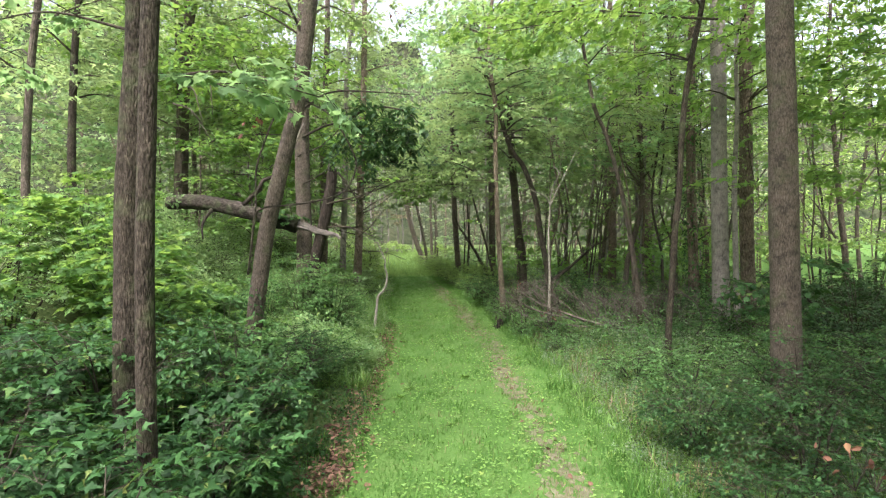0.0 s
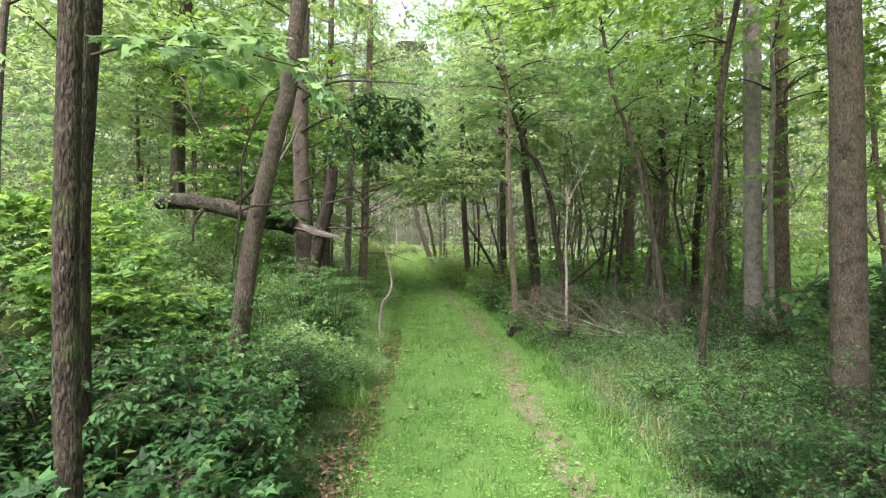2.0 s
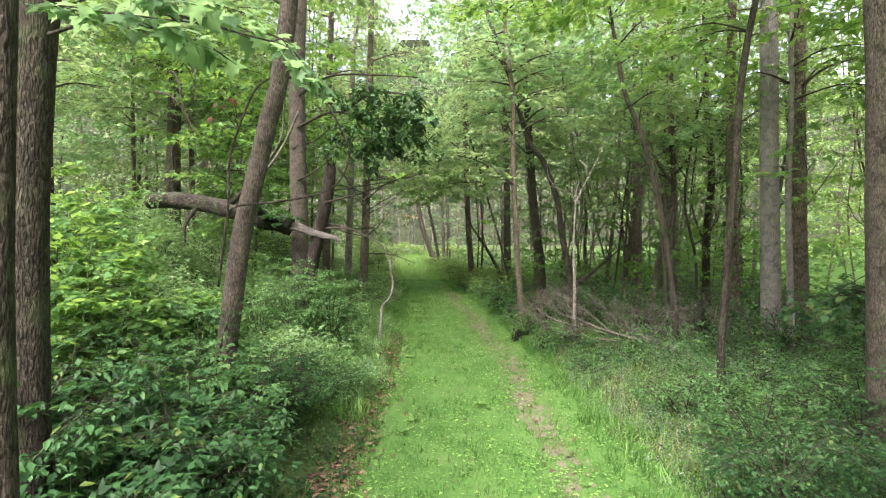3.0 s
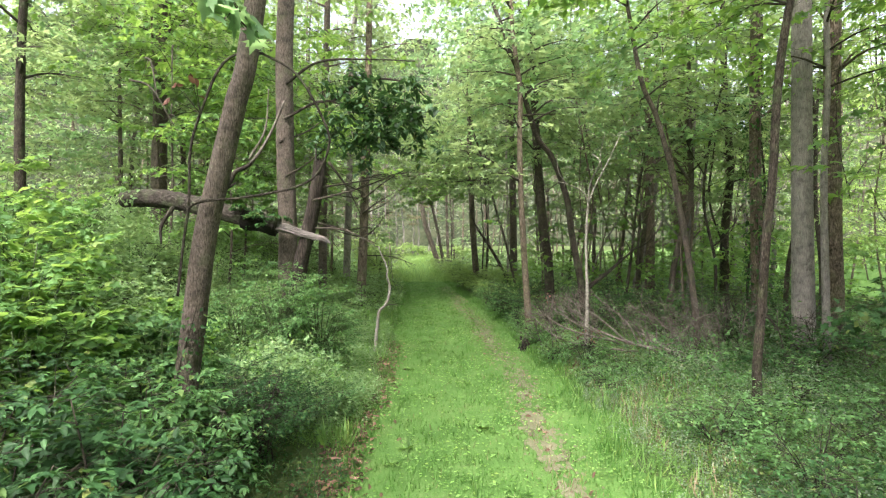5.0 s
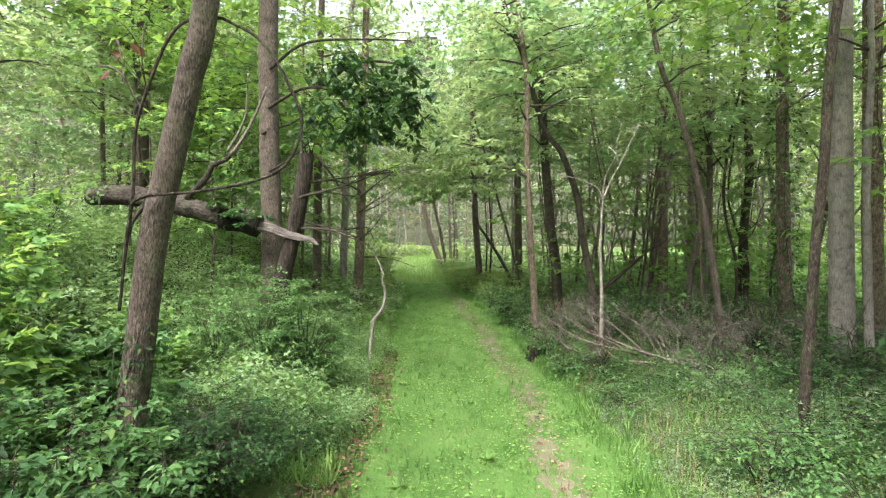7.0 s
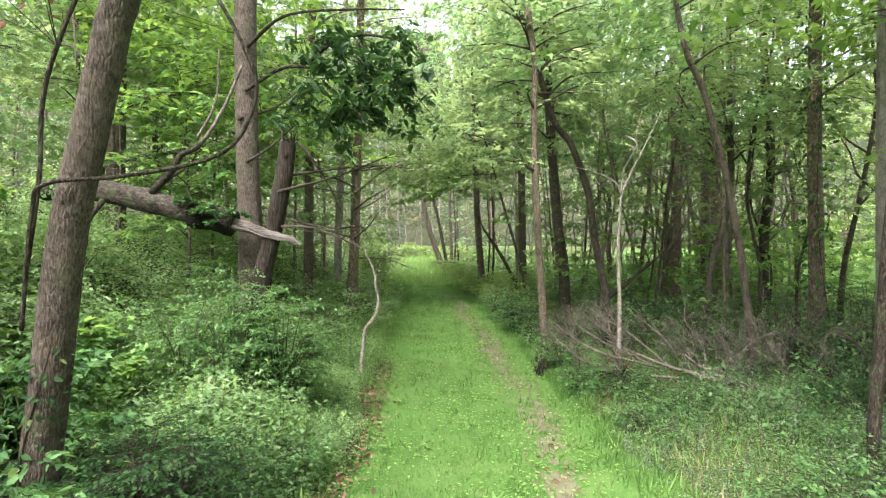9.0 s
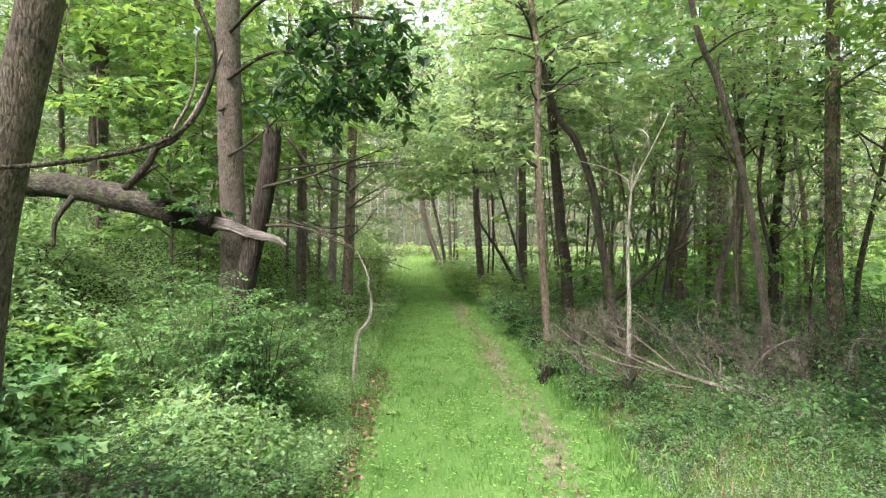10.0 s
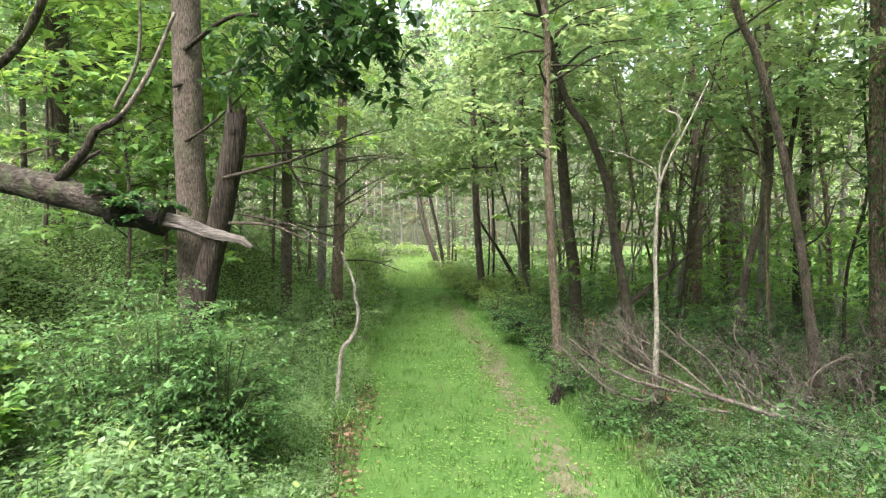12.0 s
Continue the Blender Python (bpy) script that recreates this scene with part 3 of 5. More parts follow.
def patchy(side, width, y0, y1, n):
    """Clumps scattered beside the path."""
    cy = y0 + (y1 - y0) * rng.uniform(0, 1, 90) ** 1.2
    cx = path_x(cy) + side * (half(cy) + 0.05 + width * rng.uniform(0, 1, 90) ** 1.1)
    k = rng.integers(0, 90, n)
    return cx[k] + rng.normal(0, 0.16, n), cy[k] + rng.normal(0, 0.2, n)


rise = lambda lo, k, hi: (lambda x, y, d: np.clip(lo + k * d, 0, hi) * (0.8 + 0.25 * np.sin(x * 2.1 + y * 1.3) + 0.2 * np.sin(y * 2.9 - x)))
cover("undergrowth", 6200, beside(-1, 7.5, 8.2, 22, 1.3, 1.2), rise(0.22, 0.4, 0.85), 0.066, LEAF_HERB, "pale green herbs covering the bank beside the path", OVAL, 17)
cover("undergrowth", 3400, beside(-1, 5.6, 7.9, 12.5, 1.0, 0.9), rise(0.4, 0.3, 0.8), 0.07, LEAF_HERB, "dense even layer of leafy herbs on the bank", OVAL, 15, False)
cover("undergrowth", 900, beside(-1, 6, 8.2, 20, 1.2, 1.2), rise(0.45, 0.4, 1.05), 0.07, LEAF_WEED, "taller bright green herbs standing out of the bank's cover", POINTED, 16)
cover("undergrowth", 1700, beside(-1, 3.6, 8.0, 13.5, 1.2, 1.0), rise(0.3, 0.4, 0.95), 0.075, LEAF_HERB, "feathery narrow-leaved herbs on the bank", LANCE, 24)
cover("undergrowth", 1500, beside(-1, 6.0, 1.5, 7), rise(0.25, 0.5, 1.0), 0.07, LEAF_SHRUB, "dark green low plants under the shrubs", OVAL, 20)
cover("undergrowth", 4600, lambda n: deeper(1, 0.08, 5.0, 3.0, 15, n), rise(0.12, 0.2, 0.5), 0.05, LEAF_GREY, "mixed grey-green herbs at the edge of the path", OVAL, 16)
cover("undergrowth", 5200, beside(1, 3.0, 3.0, 17, 1.2, 1.15), rise(0.06, 0.13, 0.36), 0.04, LEAF_WEED, "low bright green weeds along the verge", OVAL, 12, False)
cover("undergrowth", 1700, lambda n: patchy(1, 2.6, 3.0, 15, n), rise(0.14, 0.1, 0.4), 0.06, LEAF_WEED, "clumps of light green broad weeds in the verge", OVAL, 14, False)
cover("undergrowth", 900, lambda n: patchy(1, 2.6, 3.0, 15, n), rise(0.14, 0.12, 0.4), 0.055, LEAF_GREY, "clumps of grey-green weeds in the verge", POINTED, 12, False)
cover("undergrowth", 900, lambda n: deeper(1, 0.3, 4.2, 3.0, 13, n), rise(0.1, 0.2, 0.7), 0.055, LEAF_GREY, "taller narrow-leaved herbs standing out of the verge", LANCE, 22)
cover("undergrowth", 1900, beside(-1, 0.7, 7.5, 17, 1.2, 1.0), rise(0.10, 0.4, 0.4), 0.042, LEAF_WEED, "low bright green weeds along the verge", OVAL, 12, False)
cover("undergrowth", 1000, lambda n: deeper(1, 0.25, 4.0, 3.2, 12, n), rise(0.22, 0.25, 0.65), 0.062, LEAF_SHRUB, "broader-leaved weeds among the herbs", POINTED, 12)
cover("undergrowth", 2800, lambda n: deeper(1, 0.5, 10.0, 9.0, 26, n), rise(0.12, 0.28, 0.8), 0.075, LEAF_BUSH, "green low plants under the trees", OVAL, 17)
cover("undergrowth", 1500, box(-14, 14, 22, 40, 1), rise(0.3, 0.35, 1.0), 0.18, LEAF_HERB, "green plants on the floor of the woods", OVAL, 14, False)
cover("undergrowth", 1500, box(-8, 8, -6, 3.6, 1), rise(0.15, 0.4, 0.9), 0.14, LEAF_SHRUB, "green plants on the floor of the woods behind", OVAL, 14, False)


# ---- shrubs ----
def shrub(name, x, y, r, h, material, label, shape=POINTED, leaf=0.075, sprays=70, bark=BARK_TWIG, base=None):
    z = float(land(x, y)) if base is None else base
    o = np.array([x, y, z])
    root = thing(name, o, label, "shrub")
    wood = Heap()
    tips, yaw, tilt = [], [], []
    for q in range(max(5, int(sprays / 10.5))):
        a, out = rng.uniform(0, 6.283), r * math.sqrt(rng.uniform(0.02, 1.0))
        top = o + np.array([out * math.cos(a), out * math.sin(a), h * rng.uniform(0.6, 1.0) * (1 - 0.35 * (out / r) ** 2)])
        line, s = bend([o + rng.normal(0, 0.05, 3) * [1, 1, 0], o * 0.55 + top * 0.45 + np.array([0, 0, 0.12 * h]), top], 0.12)
        solid("stem", tube(line[: int(0.85 * len(line)) + 1], 0.009 * (1 - 0.75 * s[: int(0.85 * len(line)) + 1]) * (0.6 + h * 0.5), 5), bark, root, origin=o)
        for b in range(9):
            u = rng.uniform(0.25, 1.0) if b > 2 else rng.uniform(0.85, 1.0)
            tips.append(line[int(u * (len(line) - 1))] + rng.normal(0, 0.05, 3))
            yaw.append(a + rng.normal(0, 1.1))
            tilt.append(rng.uniform(-0.25, 0.65))
    tips, yaw, tilt = np.array(tips), np.array(yaw), np.array(tilt)
    sc = 0.42 * r ** 0.3 * rng.uniform(0.6, 1.2, len(tips))
    heap = Heap()
    many = 14 if y > 14 else (27 if y < 9 else 20) if shape is OVAL else 22
    pick = rng.integers(0, 3, len(tips))
    for q in range(3):
        s = pick == q
        pos, way, up, size, st = SPRAY[q]
        pat = (pos[:many], way[:many], up[:many], size[:many] * leaf / 0.115, st)
        heap.add(leaves(*strew(pat, tips[s], yaw[s], tilt[s], sc[s]), shape))
        wood.add(strew_stems(pat, tips[s], yaw[s], tilt[s], sc[s], 0.003, 2))
    tagged(solid("twig", wood.geo(), bark, root, origin=o), kind="stuff")
    solid("foliage", heap.geo(), material, root, origin=o)
    return root


for x, y, r, h, sp in ((6.9, 8.7, 0.9, 1.7, 130), (7.8, 9.6, 1.0, 2.2, 130), (6.4, 7.8, 0.7, 1.1, 90), (8.4, 8.2, 1.1, 2.0, 120), (9.3, 9.8, 1.1, 2.2, 120), (9.9, 11.8, 1.2, 2.4, 120), (8.9, 12.0, 1.0, 1.8, 100)):
    shrub("shrub", x, y, r, h, LEAF_DARK, "tall shaded shrub with very dark leaves", OVAL, 0.08, sp)
BUSH = "dense dark green woodland shrub beside the path"
for x, y, r, h, sp in ((-1.85, 2.7, 0.55, 1.2, 90), (-2.8, 3.0, 0.7, 1.4, 120), (-1.75, 3.9, 0.55, 1.0, 100), (-2.5, 4.7, 0.75, 1.35, 130), (-3.6, 3.9, 0.9, 1.7, 130),
                       (-1.75, 5.1, 0.6, 1.0, 110), (-3.4, 5.6, 0.9, 1.5, 130), (-4.6, 5.0, 1.0, 1.7, 120)):
    shrub("shrub", x, y, r, h, LEAF_SHRUB, BUSH, PALM, 0.1, int(1.15 * sp))
for x, y, r, h, sp in ((-1.9, 6.9, 0.7, 1.1, 300), (-2.3, 7.4, 0.6, 1.0, 200), (-1.75, 8.2, 0.5, 0.6, 110)):
    shrub("shrub", x, y, r, h, LEAF_SHRUB if y < 8 else LEAF_BUSH, "rounded fine-leaved shrub with small dark leaves", OVAL, 0.05, sp)
for x, y, r, h, sp in ((-2.0, 4.95, 0.7, 1.7, 150), (-3.1, 4.7, 0.9, 1.8, 140), (-2.45, 6.25, 0.5, 1.2, 110), (-2.85, 6.5, 0.5, 1.3, 120), (-2.45, 5.95, 0.4, 1.3, 90), (-1.95, 6.0, 0.55, 1.1, 110)):
    shrub("shrub", x, y, r, h, LEAF_BUSH if y > 5.5 else LEAF_SHRUB, "tall leafy bush hiding the foot of the leaning tree", POINTED, 0.08, sp)
for x, y, r, h, sp in ((-4.2, 6.8, 0.9, 2.4, 170), (-5.2, 7.8, 1.1, 2.1, 170), (-3.9, 8.6, 0.8, 0.9, 120), (-4.7, 9.4, 0.8, 0.7, 90), (-6.3, 9.0, 1.2, 1.5, 130), (-5.9, 6.3, 1.1, 2.6, 150), (-3.2, 7.5, 0.6, 1.5, 110), (-3.6, 6.3, 0.7, 1.9, 130)):
    shrub("shrub", x, y, r, h, LEAF_MAPLE if x < -3.5 else LEAF_BUSH, "young maple bush with broad lobed green leaves", LOBED, 0.12, sp, STALK)
for x, y, r, h, sp in ((-2.1, 9.8, 0.5, 1.9, 190), (-2.65, 9.75, 0.55, 2.0, 200), (-3.35, 9.9, 0.6, 1.8, 150), (-2.35, 9.2, 0.5, 0.9, 110)):
    shrub("shrub", x, y, r, h, LEAF_HERB if y < 9.5 else LEAF_BUSH, "small-leaved bush round the foot of the broken tree", POINTED, 0.055, int(1.5 * sp), STALK)
for x, y, r, h, sp in ((2.5, 3.9, 0.5, 0.7, 100), (3.3, 4.5, 0.75, 1.2, 140), (2.75, 5.5, 0.6, 0.95, 120), (3.85, 5.5, 0.75, 1.4, 150), (4.8, 5.1, 0.85, 1.55, 140), (3.2, 6.6, 0.65, 0.9, 110), (4.6, 7.0, 0.8, 1.2, 120), (5.8, 6.4, 0.9, 1.5, 120),
                       (2.9, 7.7, 0.55, 0.65, 90), (3.5, 8.1, 0.6, 0.7, 90), (4.4, 5.9, 0.6, 1.45, 130), (4.4, 8.9, 0.7, 0.8, 90), (5.4, 7.6, 0.8, 1.2, 110)):
    shrub("shrub", x, y, r, h, LEAF_SHRUB if y < 6.3 else LEAF_BUSH, "low dark green leafy shrub at the wood's edge", OVAL, 0.056, sp)
for x, y, r, h, sp in ((-2.6, 8.1, 0.8, 0.6, 200), (-3.4, 8.7, 0.8, 0.7, 180)):
    shrub("shrub", x, y, r, h, LEAF_BUSH, "light green leafy shrub spreading by the path", LANCE, 0.055, sp, STALK)
for x, y, r, h, sp in ((1.55, 13.0, 0.4, 0.55, 90), (1.5, 14.7, 0.45, 0.7, 90), (1.3, 16.1, 0.5, 0.85, 120), (1.1, 17.5, 0.5, 0.9, 120), (0.95, 18.9, 0.55, 1.0, 120), (2.3, 11.25, 0.5, 0.5, 90), (1.75, 11.5, 0.4, 0.4, 70), (2.8, 10.7, 0.5, 0.45, 90), (1.75, 12.9, 0.5, 0.6, 80), (2.2, 9.9, 0.4, 0.3, 70)):
    shrub("shrub", x, y, r, h, LEAF_BUSH, "low weedy bush beside the path and the dead brush", OVAL, 0.058, sp)
# from y = 22 on, the sun on these shrubs is in their leaf colour
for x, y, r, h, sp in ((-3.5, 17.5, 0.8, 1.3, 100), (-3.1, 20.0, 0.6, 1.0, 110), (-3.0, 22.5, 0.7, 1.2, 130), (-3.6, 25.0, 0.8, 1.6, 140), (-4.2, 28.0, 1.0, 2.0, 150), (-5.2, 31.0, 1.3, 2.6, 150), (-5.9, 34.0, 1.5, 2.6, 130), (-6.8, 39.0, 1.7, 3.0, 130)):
    shrub("shrub", x, y, r, h, LEAF_HERB if y < 22 else LEAF_SUN_TINT, "pale green shrub crowding the far path", OVAL, 0.13, sp)
# brightness of the far clearing is coloured into these leaves
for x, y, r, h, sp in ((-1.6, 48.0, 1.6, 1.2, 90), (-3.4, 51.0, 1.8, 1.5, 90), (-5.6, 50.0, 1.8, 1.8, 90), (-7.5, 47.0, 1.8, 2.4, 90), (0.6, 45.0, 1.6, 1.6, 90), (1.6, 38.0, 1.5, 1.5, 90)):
    shrub("shrub", x, y, r, h, LEAF_SUN_TINT, "pale leafy bush beyond the far end of the path", OVAL, 0.17, sp)
# leaf colour lightened to make up for the shade of the canopy
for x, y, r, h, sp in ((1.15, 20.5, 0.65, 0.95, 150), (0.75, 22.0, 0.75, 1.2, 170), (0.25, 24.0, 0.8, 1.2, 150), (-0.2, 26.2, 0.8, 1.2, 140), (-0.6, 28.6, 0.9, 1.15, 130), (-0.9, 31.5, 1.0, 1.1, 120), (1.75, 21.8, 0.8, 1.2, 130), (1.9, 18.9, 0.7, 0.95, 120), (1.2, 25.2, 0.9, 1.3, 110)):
    shrub("shrub", x, y, r, h, LEAF_SUN_TINT, "grassy green mound of weeds at the bend of the path", LANCE, 0.12, sp, STALK)
for x, y, r, h, sp in ((-5.5, 6.5, 1.0, 1.9, 130), (-6.6, 7.6, 1.1, 1.8, 130), (-4.9, 8.3, 0.8, 1.2, 110), (-7.6, 6.2, 1.2, 2.3, 130), (-4.1, 7.3, 0.8, 1.3, 120), (-6.0, 10.0, 0.8, 1.25, 110), (-5.5, 10.9, 0.5, 1.0, 80), (-7.8, 9.4, 1.1, 1.5, 110), (-5.2, 12.2, 0.9, 0.9, 100), (-4.2, 9.3, 0.6, 0.8, 80)):
    shrub("shrub", x, y, r, h, LEAF_HERB, "bright green leafy shrub on the bank", OVAL, 0.06, sp)
for x, y, r, h, sp in ((3.3, 14.3, 0.8, 1.0, 130), (4.4, 13.4, 0.8, 1.25, 130), (5.4, 12.6, 0.8, 1.2, 120), (6.0, 10.9, 0.7, 1.0, 110), (7.3, 13.6, 0.9, 1.5, 120), (5.0, 10.3, 0.6, 0.7, 90), (6.6, 14.8, 0.9, 1.5, 110), (2.6, 15.2, 0.7, 0.9, 110), (8.6, 15.0, 1.1, 1.7, 110), (4.6, 16.6, 0.9, 1.3, 110)):
    shrub("shrub", x, y, r, h, LEAF_SHRUB, "dark green shrub in the shade behind the brush", OVAL, 0.07, sp)
for x, y, r, h, sp in ((1.9, 18.0, 0.9, 1.1, 120), (1.6, 15.9, 0.8, 0.9, 110), (3.6, 15.5, 0.9, 1.1, 100), (5.2, 14.2, 0.9, 1.2, 100), (6.4, 12.0, 0.8, 1.2, 100),
                       (-2.8, 13.5, 0.7, 1.0, 100), (-2.6, 15.8, 0.8, 1.2, 100), (-3.3, 18.5, 0.7, 1.0, 100), (-5.0, 22.0, 0.9, 1.2, 100), (8.0, 10.5, 1.2, 1.6, 110), (9.0, 12.5, 1.2, 1.8, 110)):
    shrub("shrub", x, y, r, h, LEAF_HERB if y > 20 or x < -2 else LEAF_SHRUB, "green shrub under the trees", OVAL, 0.09, sp)


# ---- trees ----
def tree(name, label, line, r, bark, height, crown=None, material=None, top_leaves=110, sides=16, taper=0.55, rough=0.05, ridge=7.0, flare=0.35):
    """A tree whose trunk follows a line up from the ground; crown: (from, to, limbs, reach)."""
    pts = [np.array(p, float) for p in line]
    low = pts[0] + (pts[0] - pts[1]) * ((pts[0][2] - float(land(pts[0][0], pts[0][1]))) / max(0.3, pts[1][2] - pts[0][2])) * 0.6
    o = np.array([low[0], low[1], float(land(low[0], low[1]))])
    d = unit(pts[-1] - pts[-2])
    d = unit(d * [0.5, 0.5, 1])
    up = pts[-1] + d * max(0.5, (height - pts[-1][2]) / d[2])
    rest, s = bend([o - [0, 0, 0.15]] + pts + [(pts[-1] + up) / 2 + rng.normal(0, 0.12, 3), up], 0.09 if r > 0.08 else 0.14)
    z = np.clip((rest[:, 2] - o[2]) / (height - o[2]), 0, 1)
    rad = r * (1.08 - taper * z) + r * flare * np.exp(-np.clip(rest[:, 2] - o[2], 0, None) * 4.5)
    root = thing(name, o, label, "tree")
    solid("trunk", tube(rest, rad, sides, rough, rng.uniform(0, 9), ridge), bark, root, origin=o)
    if name == "sapling" and o[0] > 2.2 and o[1] > 13 and height > 6:
        for q in range(2):
            k = int(np.argmin(abs(rest[:, 2] - rng.uniform(1.6, 4.2))))
            a, ln = rng.uniform(-0.9, 0.9) + (0 if rng.uniform() < 0.5 else math.pi), rng.uniform(1.0, 2.6)
            side = np.array([0.55 * math.cos(a), 0.4 * math.sin(a), 0.8]) * ln
            li, ls = bend([rest[k], rest[k] + side * [0.45, 0.45, 0.3] + rng.normal(0, 0.06, 3), rest[k] + side * [0.75, 0.75, 0.7] + rng.normal(0, 0.08, 3), rest[k] + side], 0.15)
            solid("fork", tube(li, np.maximum(0.6 * rad[k] * (1 - 0.7 * ls), 0.008), 6), bark, root, origin=o)
    limbs, green = Heap(), Heap()
    if crown:
        z0, z1, count, reach = crown
        at, yaw, tilt, sc = [], [], [], []
        for q in range(count):
            h = rng.uniform(z0, z1)
            k = int(np.argmin(abs(rest[:, 2] - h)))
            a = q * 2.399 + rng.normal(0, 0.4)
            ln = reach * rng.uniform(0.55, 1.1)
            tip = rest[k] + ln * np.array([math.cos(a), math.sin(a), rng.uniform(0.0, 0.55)])
            li, ls = bend([rest[k], (rest[k] + tip) / 2 + np.array([0, 0, 0.10 * ln]) + rng.normal(0, 0.06, 3), tip], 0.18)
            solid("limb", tube(li, min(0.35 * r, 0.012 + 0.012 * ln) * (1 - 0.75 * ls), 5), BARK_TWIG if r < 0.1 else bark, root, origin=o)
            for b in range(max(3, int(3.2 * ln))):
                u = rng.uniform(0.3, 1.0)
                at.append(li[int(u * (len(li) - 1))])
                yaw.append(a + rng.normal(0, 0.8))
                tilt.append(rng.normal(0.02, 0.2))
                sc.append(rng.uniform(0.55, 1.05))
        at, yaw, tilt, sc = map(np.array, (at, yaw, tilt, sc))
        pick = rng.integers(0, 3, len(at))
        for q in range(3):
            s2 = pick == q
            pos, way, up, size, st = SPRAY[q]
            pat = (pos[:25], way[:25], up[:25], size[:25] * 1.5, st)
            green.add(leaves(*strew(pat, at[s2], yaw[s2], tilt[s2], sc[s2]), PALM))
            limbs.add(strew_stems(SPRAY[q], at[s2], yaw[s2], tilt[s2], sc[s2], 0.004, 4))
    # crown tops lie above the view; these factors set how much they shade
    top_leaves = int((1.8 if o[1] < 5 and o[0] < 0 else 0.5 if o[1] < 7 and o[0] < 0 else 2.2 if o[1] < 7 else 0.5 if o[0] > 2.5 else 0.3) * top_leaves)
    if top_leaves:
        c = rest[-1] - np.array([0, 0, 1.5])
        p = unit(rng.normal(0, 1, (top_leaves, 3))) * rng.uniform(0.3, 1, (top_leaves, 1)) ** 0.5 * np.array([2.4, 2.4, 1.9]) + c
        clear = np.abs(p[:, 0] - path_x(p[:, 1])) > 1.6
        p = p[clear]
        if len(p):
            green.add(leaves(p, rng.normal(0, 1, p.shape) * [1, 1, 0.4], np.array([0, 0, 1.0]) + rng.normal(0, 0.4, p.shape), rng.uniform(0.2, 0.34, len(p)), OVAL))
    if limbs.n:
        tagged(solid("twig", limbs.geo(), BARK_TWIG if r < 0.1 else bark, root, origin=o), kind="stuff")
    if green.n:
        solid("crown", green.geo(), material or LEAF_WOOD, root, origin=o)
    return root


# by the path, on the bank's side
tree("tree", "rough slender tree trunk with flaking brown bark among shrubs", [(-1.97, 3.38, 0.3), (-1.96, 3.38, 2.0), (-1.94, 3.4, 2.9), (-1.92, 3.42, 3.6)], 0.058, BARK_DARK, 9.0, (4.3, 8, 10, 1.3), LEAF_WOOD, 70, 14, 0.3, 0.05)
tree("tree", "tall straight tree with dark furrowed bark", [(-2.71, 4.39, 0.4), (-2.67, 4.39, 2.4), (-2.6, 4.39, 3.4), (-2.54, 4.39, 4.4)], 0.112, BARK_DARK, 11.0, (5.0, 9, 10, 1.6), LEAF_WOOD, 110, 22, 0.35, 0.06)
tree("leaning_tree", "grey-barked tree leaning towards the path", [(-2.60, 6.82, 0.5), (-2.43, 6.82, 1.71), (-2.33, 6.82, 2.36), (-2.17, 6.82, 3.01), (-2.02, 6.82, 3.6), (-1.86, 6.82, 4.28)], 0.106, BARK_GREY, 10.0, (5.2, 9, 9, 1.6), LEAF_WOOD, 110, 24, 0.45, 0.05)
tree("tree", "straight tall trunk with furrowed grey-brown bark", [(-2.95, 10.9, 0.6), (-2.93, 10.9, 2.4), (-2.95, 10.9, 3.5), (-2.95, 10.9, 5.5)], 0.155, BARK_GREY, 12, (6.2, 10, 9, 1.8), LEAF_WOOD, 110, 20, 0.35)
tree("tree", "far slender trunk behind the broken tree", [(-3.9, 16.7, 1.0), (-3.88, 16.7, 2.4), (-3.8, 16.7, 6)], 0.12, BARK_GREY, 12, (4.0, 10, 12, 1.8), LEAF_WOOD)
tree("conifer", "thin brown trunk with bare dead side branches", [(-2.8, 16.8, 0.8), (-2.72, 16.8, 2.38), (-2.67, 16.8, 4.1), (-2.63, 16.8, 5)], 0.13, BARK_BROWN, 11, (5.5, 10, 12, 1.3), LEAF_WOOD)
tree("tree", "old tree with a twisted pale scar on the bank", [(-7.3, 14.4, 2.4), (-7.26, 14.4, 4.0), (-7.2, 14.4, 5.5), (-7.1, 14.4, 7.2)], 0.17, BARK_GREY, 13, (4.5, 11, 16, 2.4), LEAF_WOOD, 140, 20, 0.4, 0.08)
tree("tree", "slender grey trunk on the bank", [(-6.4, 8.0, 1.5), (-6.45, 8.0, 3.0), (-6.3, 8.0, 5.0)], 0.06, BARK_GREY, 10, (4.6, 9, 8, 1.4), LEAF_WOOD, 50)
tree("tree", "thin dark trunk in the green of the bank", [(-8.3, 11.6, 1.8), (-8.3, 11.6, 4.0), (-8.2, 11.6, 6.0)], 0.09, BARK_DARK, 10, (3.8, 9, 12, 1.8), LEAF_WOOD, 90)
tree("tree", "pale smooth trunk far behind the broken tree", [(-3.6, 18.5, 1.2), (-3.5, 18.5, 4), (-3.4, 18.5, 8)], 0.11, BARK_PALE, 13, (8, 12, 10, 1.8), LEAF_WOOD)
for x, y, z in ((-4.6, 12.2, 4.6), (-5.9, 12.4, 5.0), (-4.9, 13.6, 5.4)):
    g0 = float(land(x, y))
    tree("sapling", "young bright green tree behind the fallen log", [(x, y, g0 + 0.3), (x + 0.08, y, g0 + 1.2), (x + 0.1, y, g0 + 2.2)], 0.03, BARK_GREY, z, (g0 + 1.0, z - 0.2, 9, 0.9), LEAF_WEED, 0, 8, 0.7, 0.03)
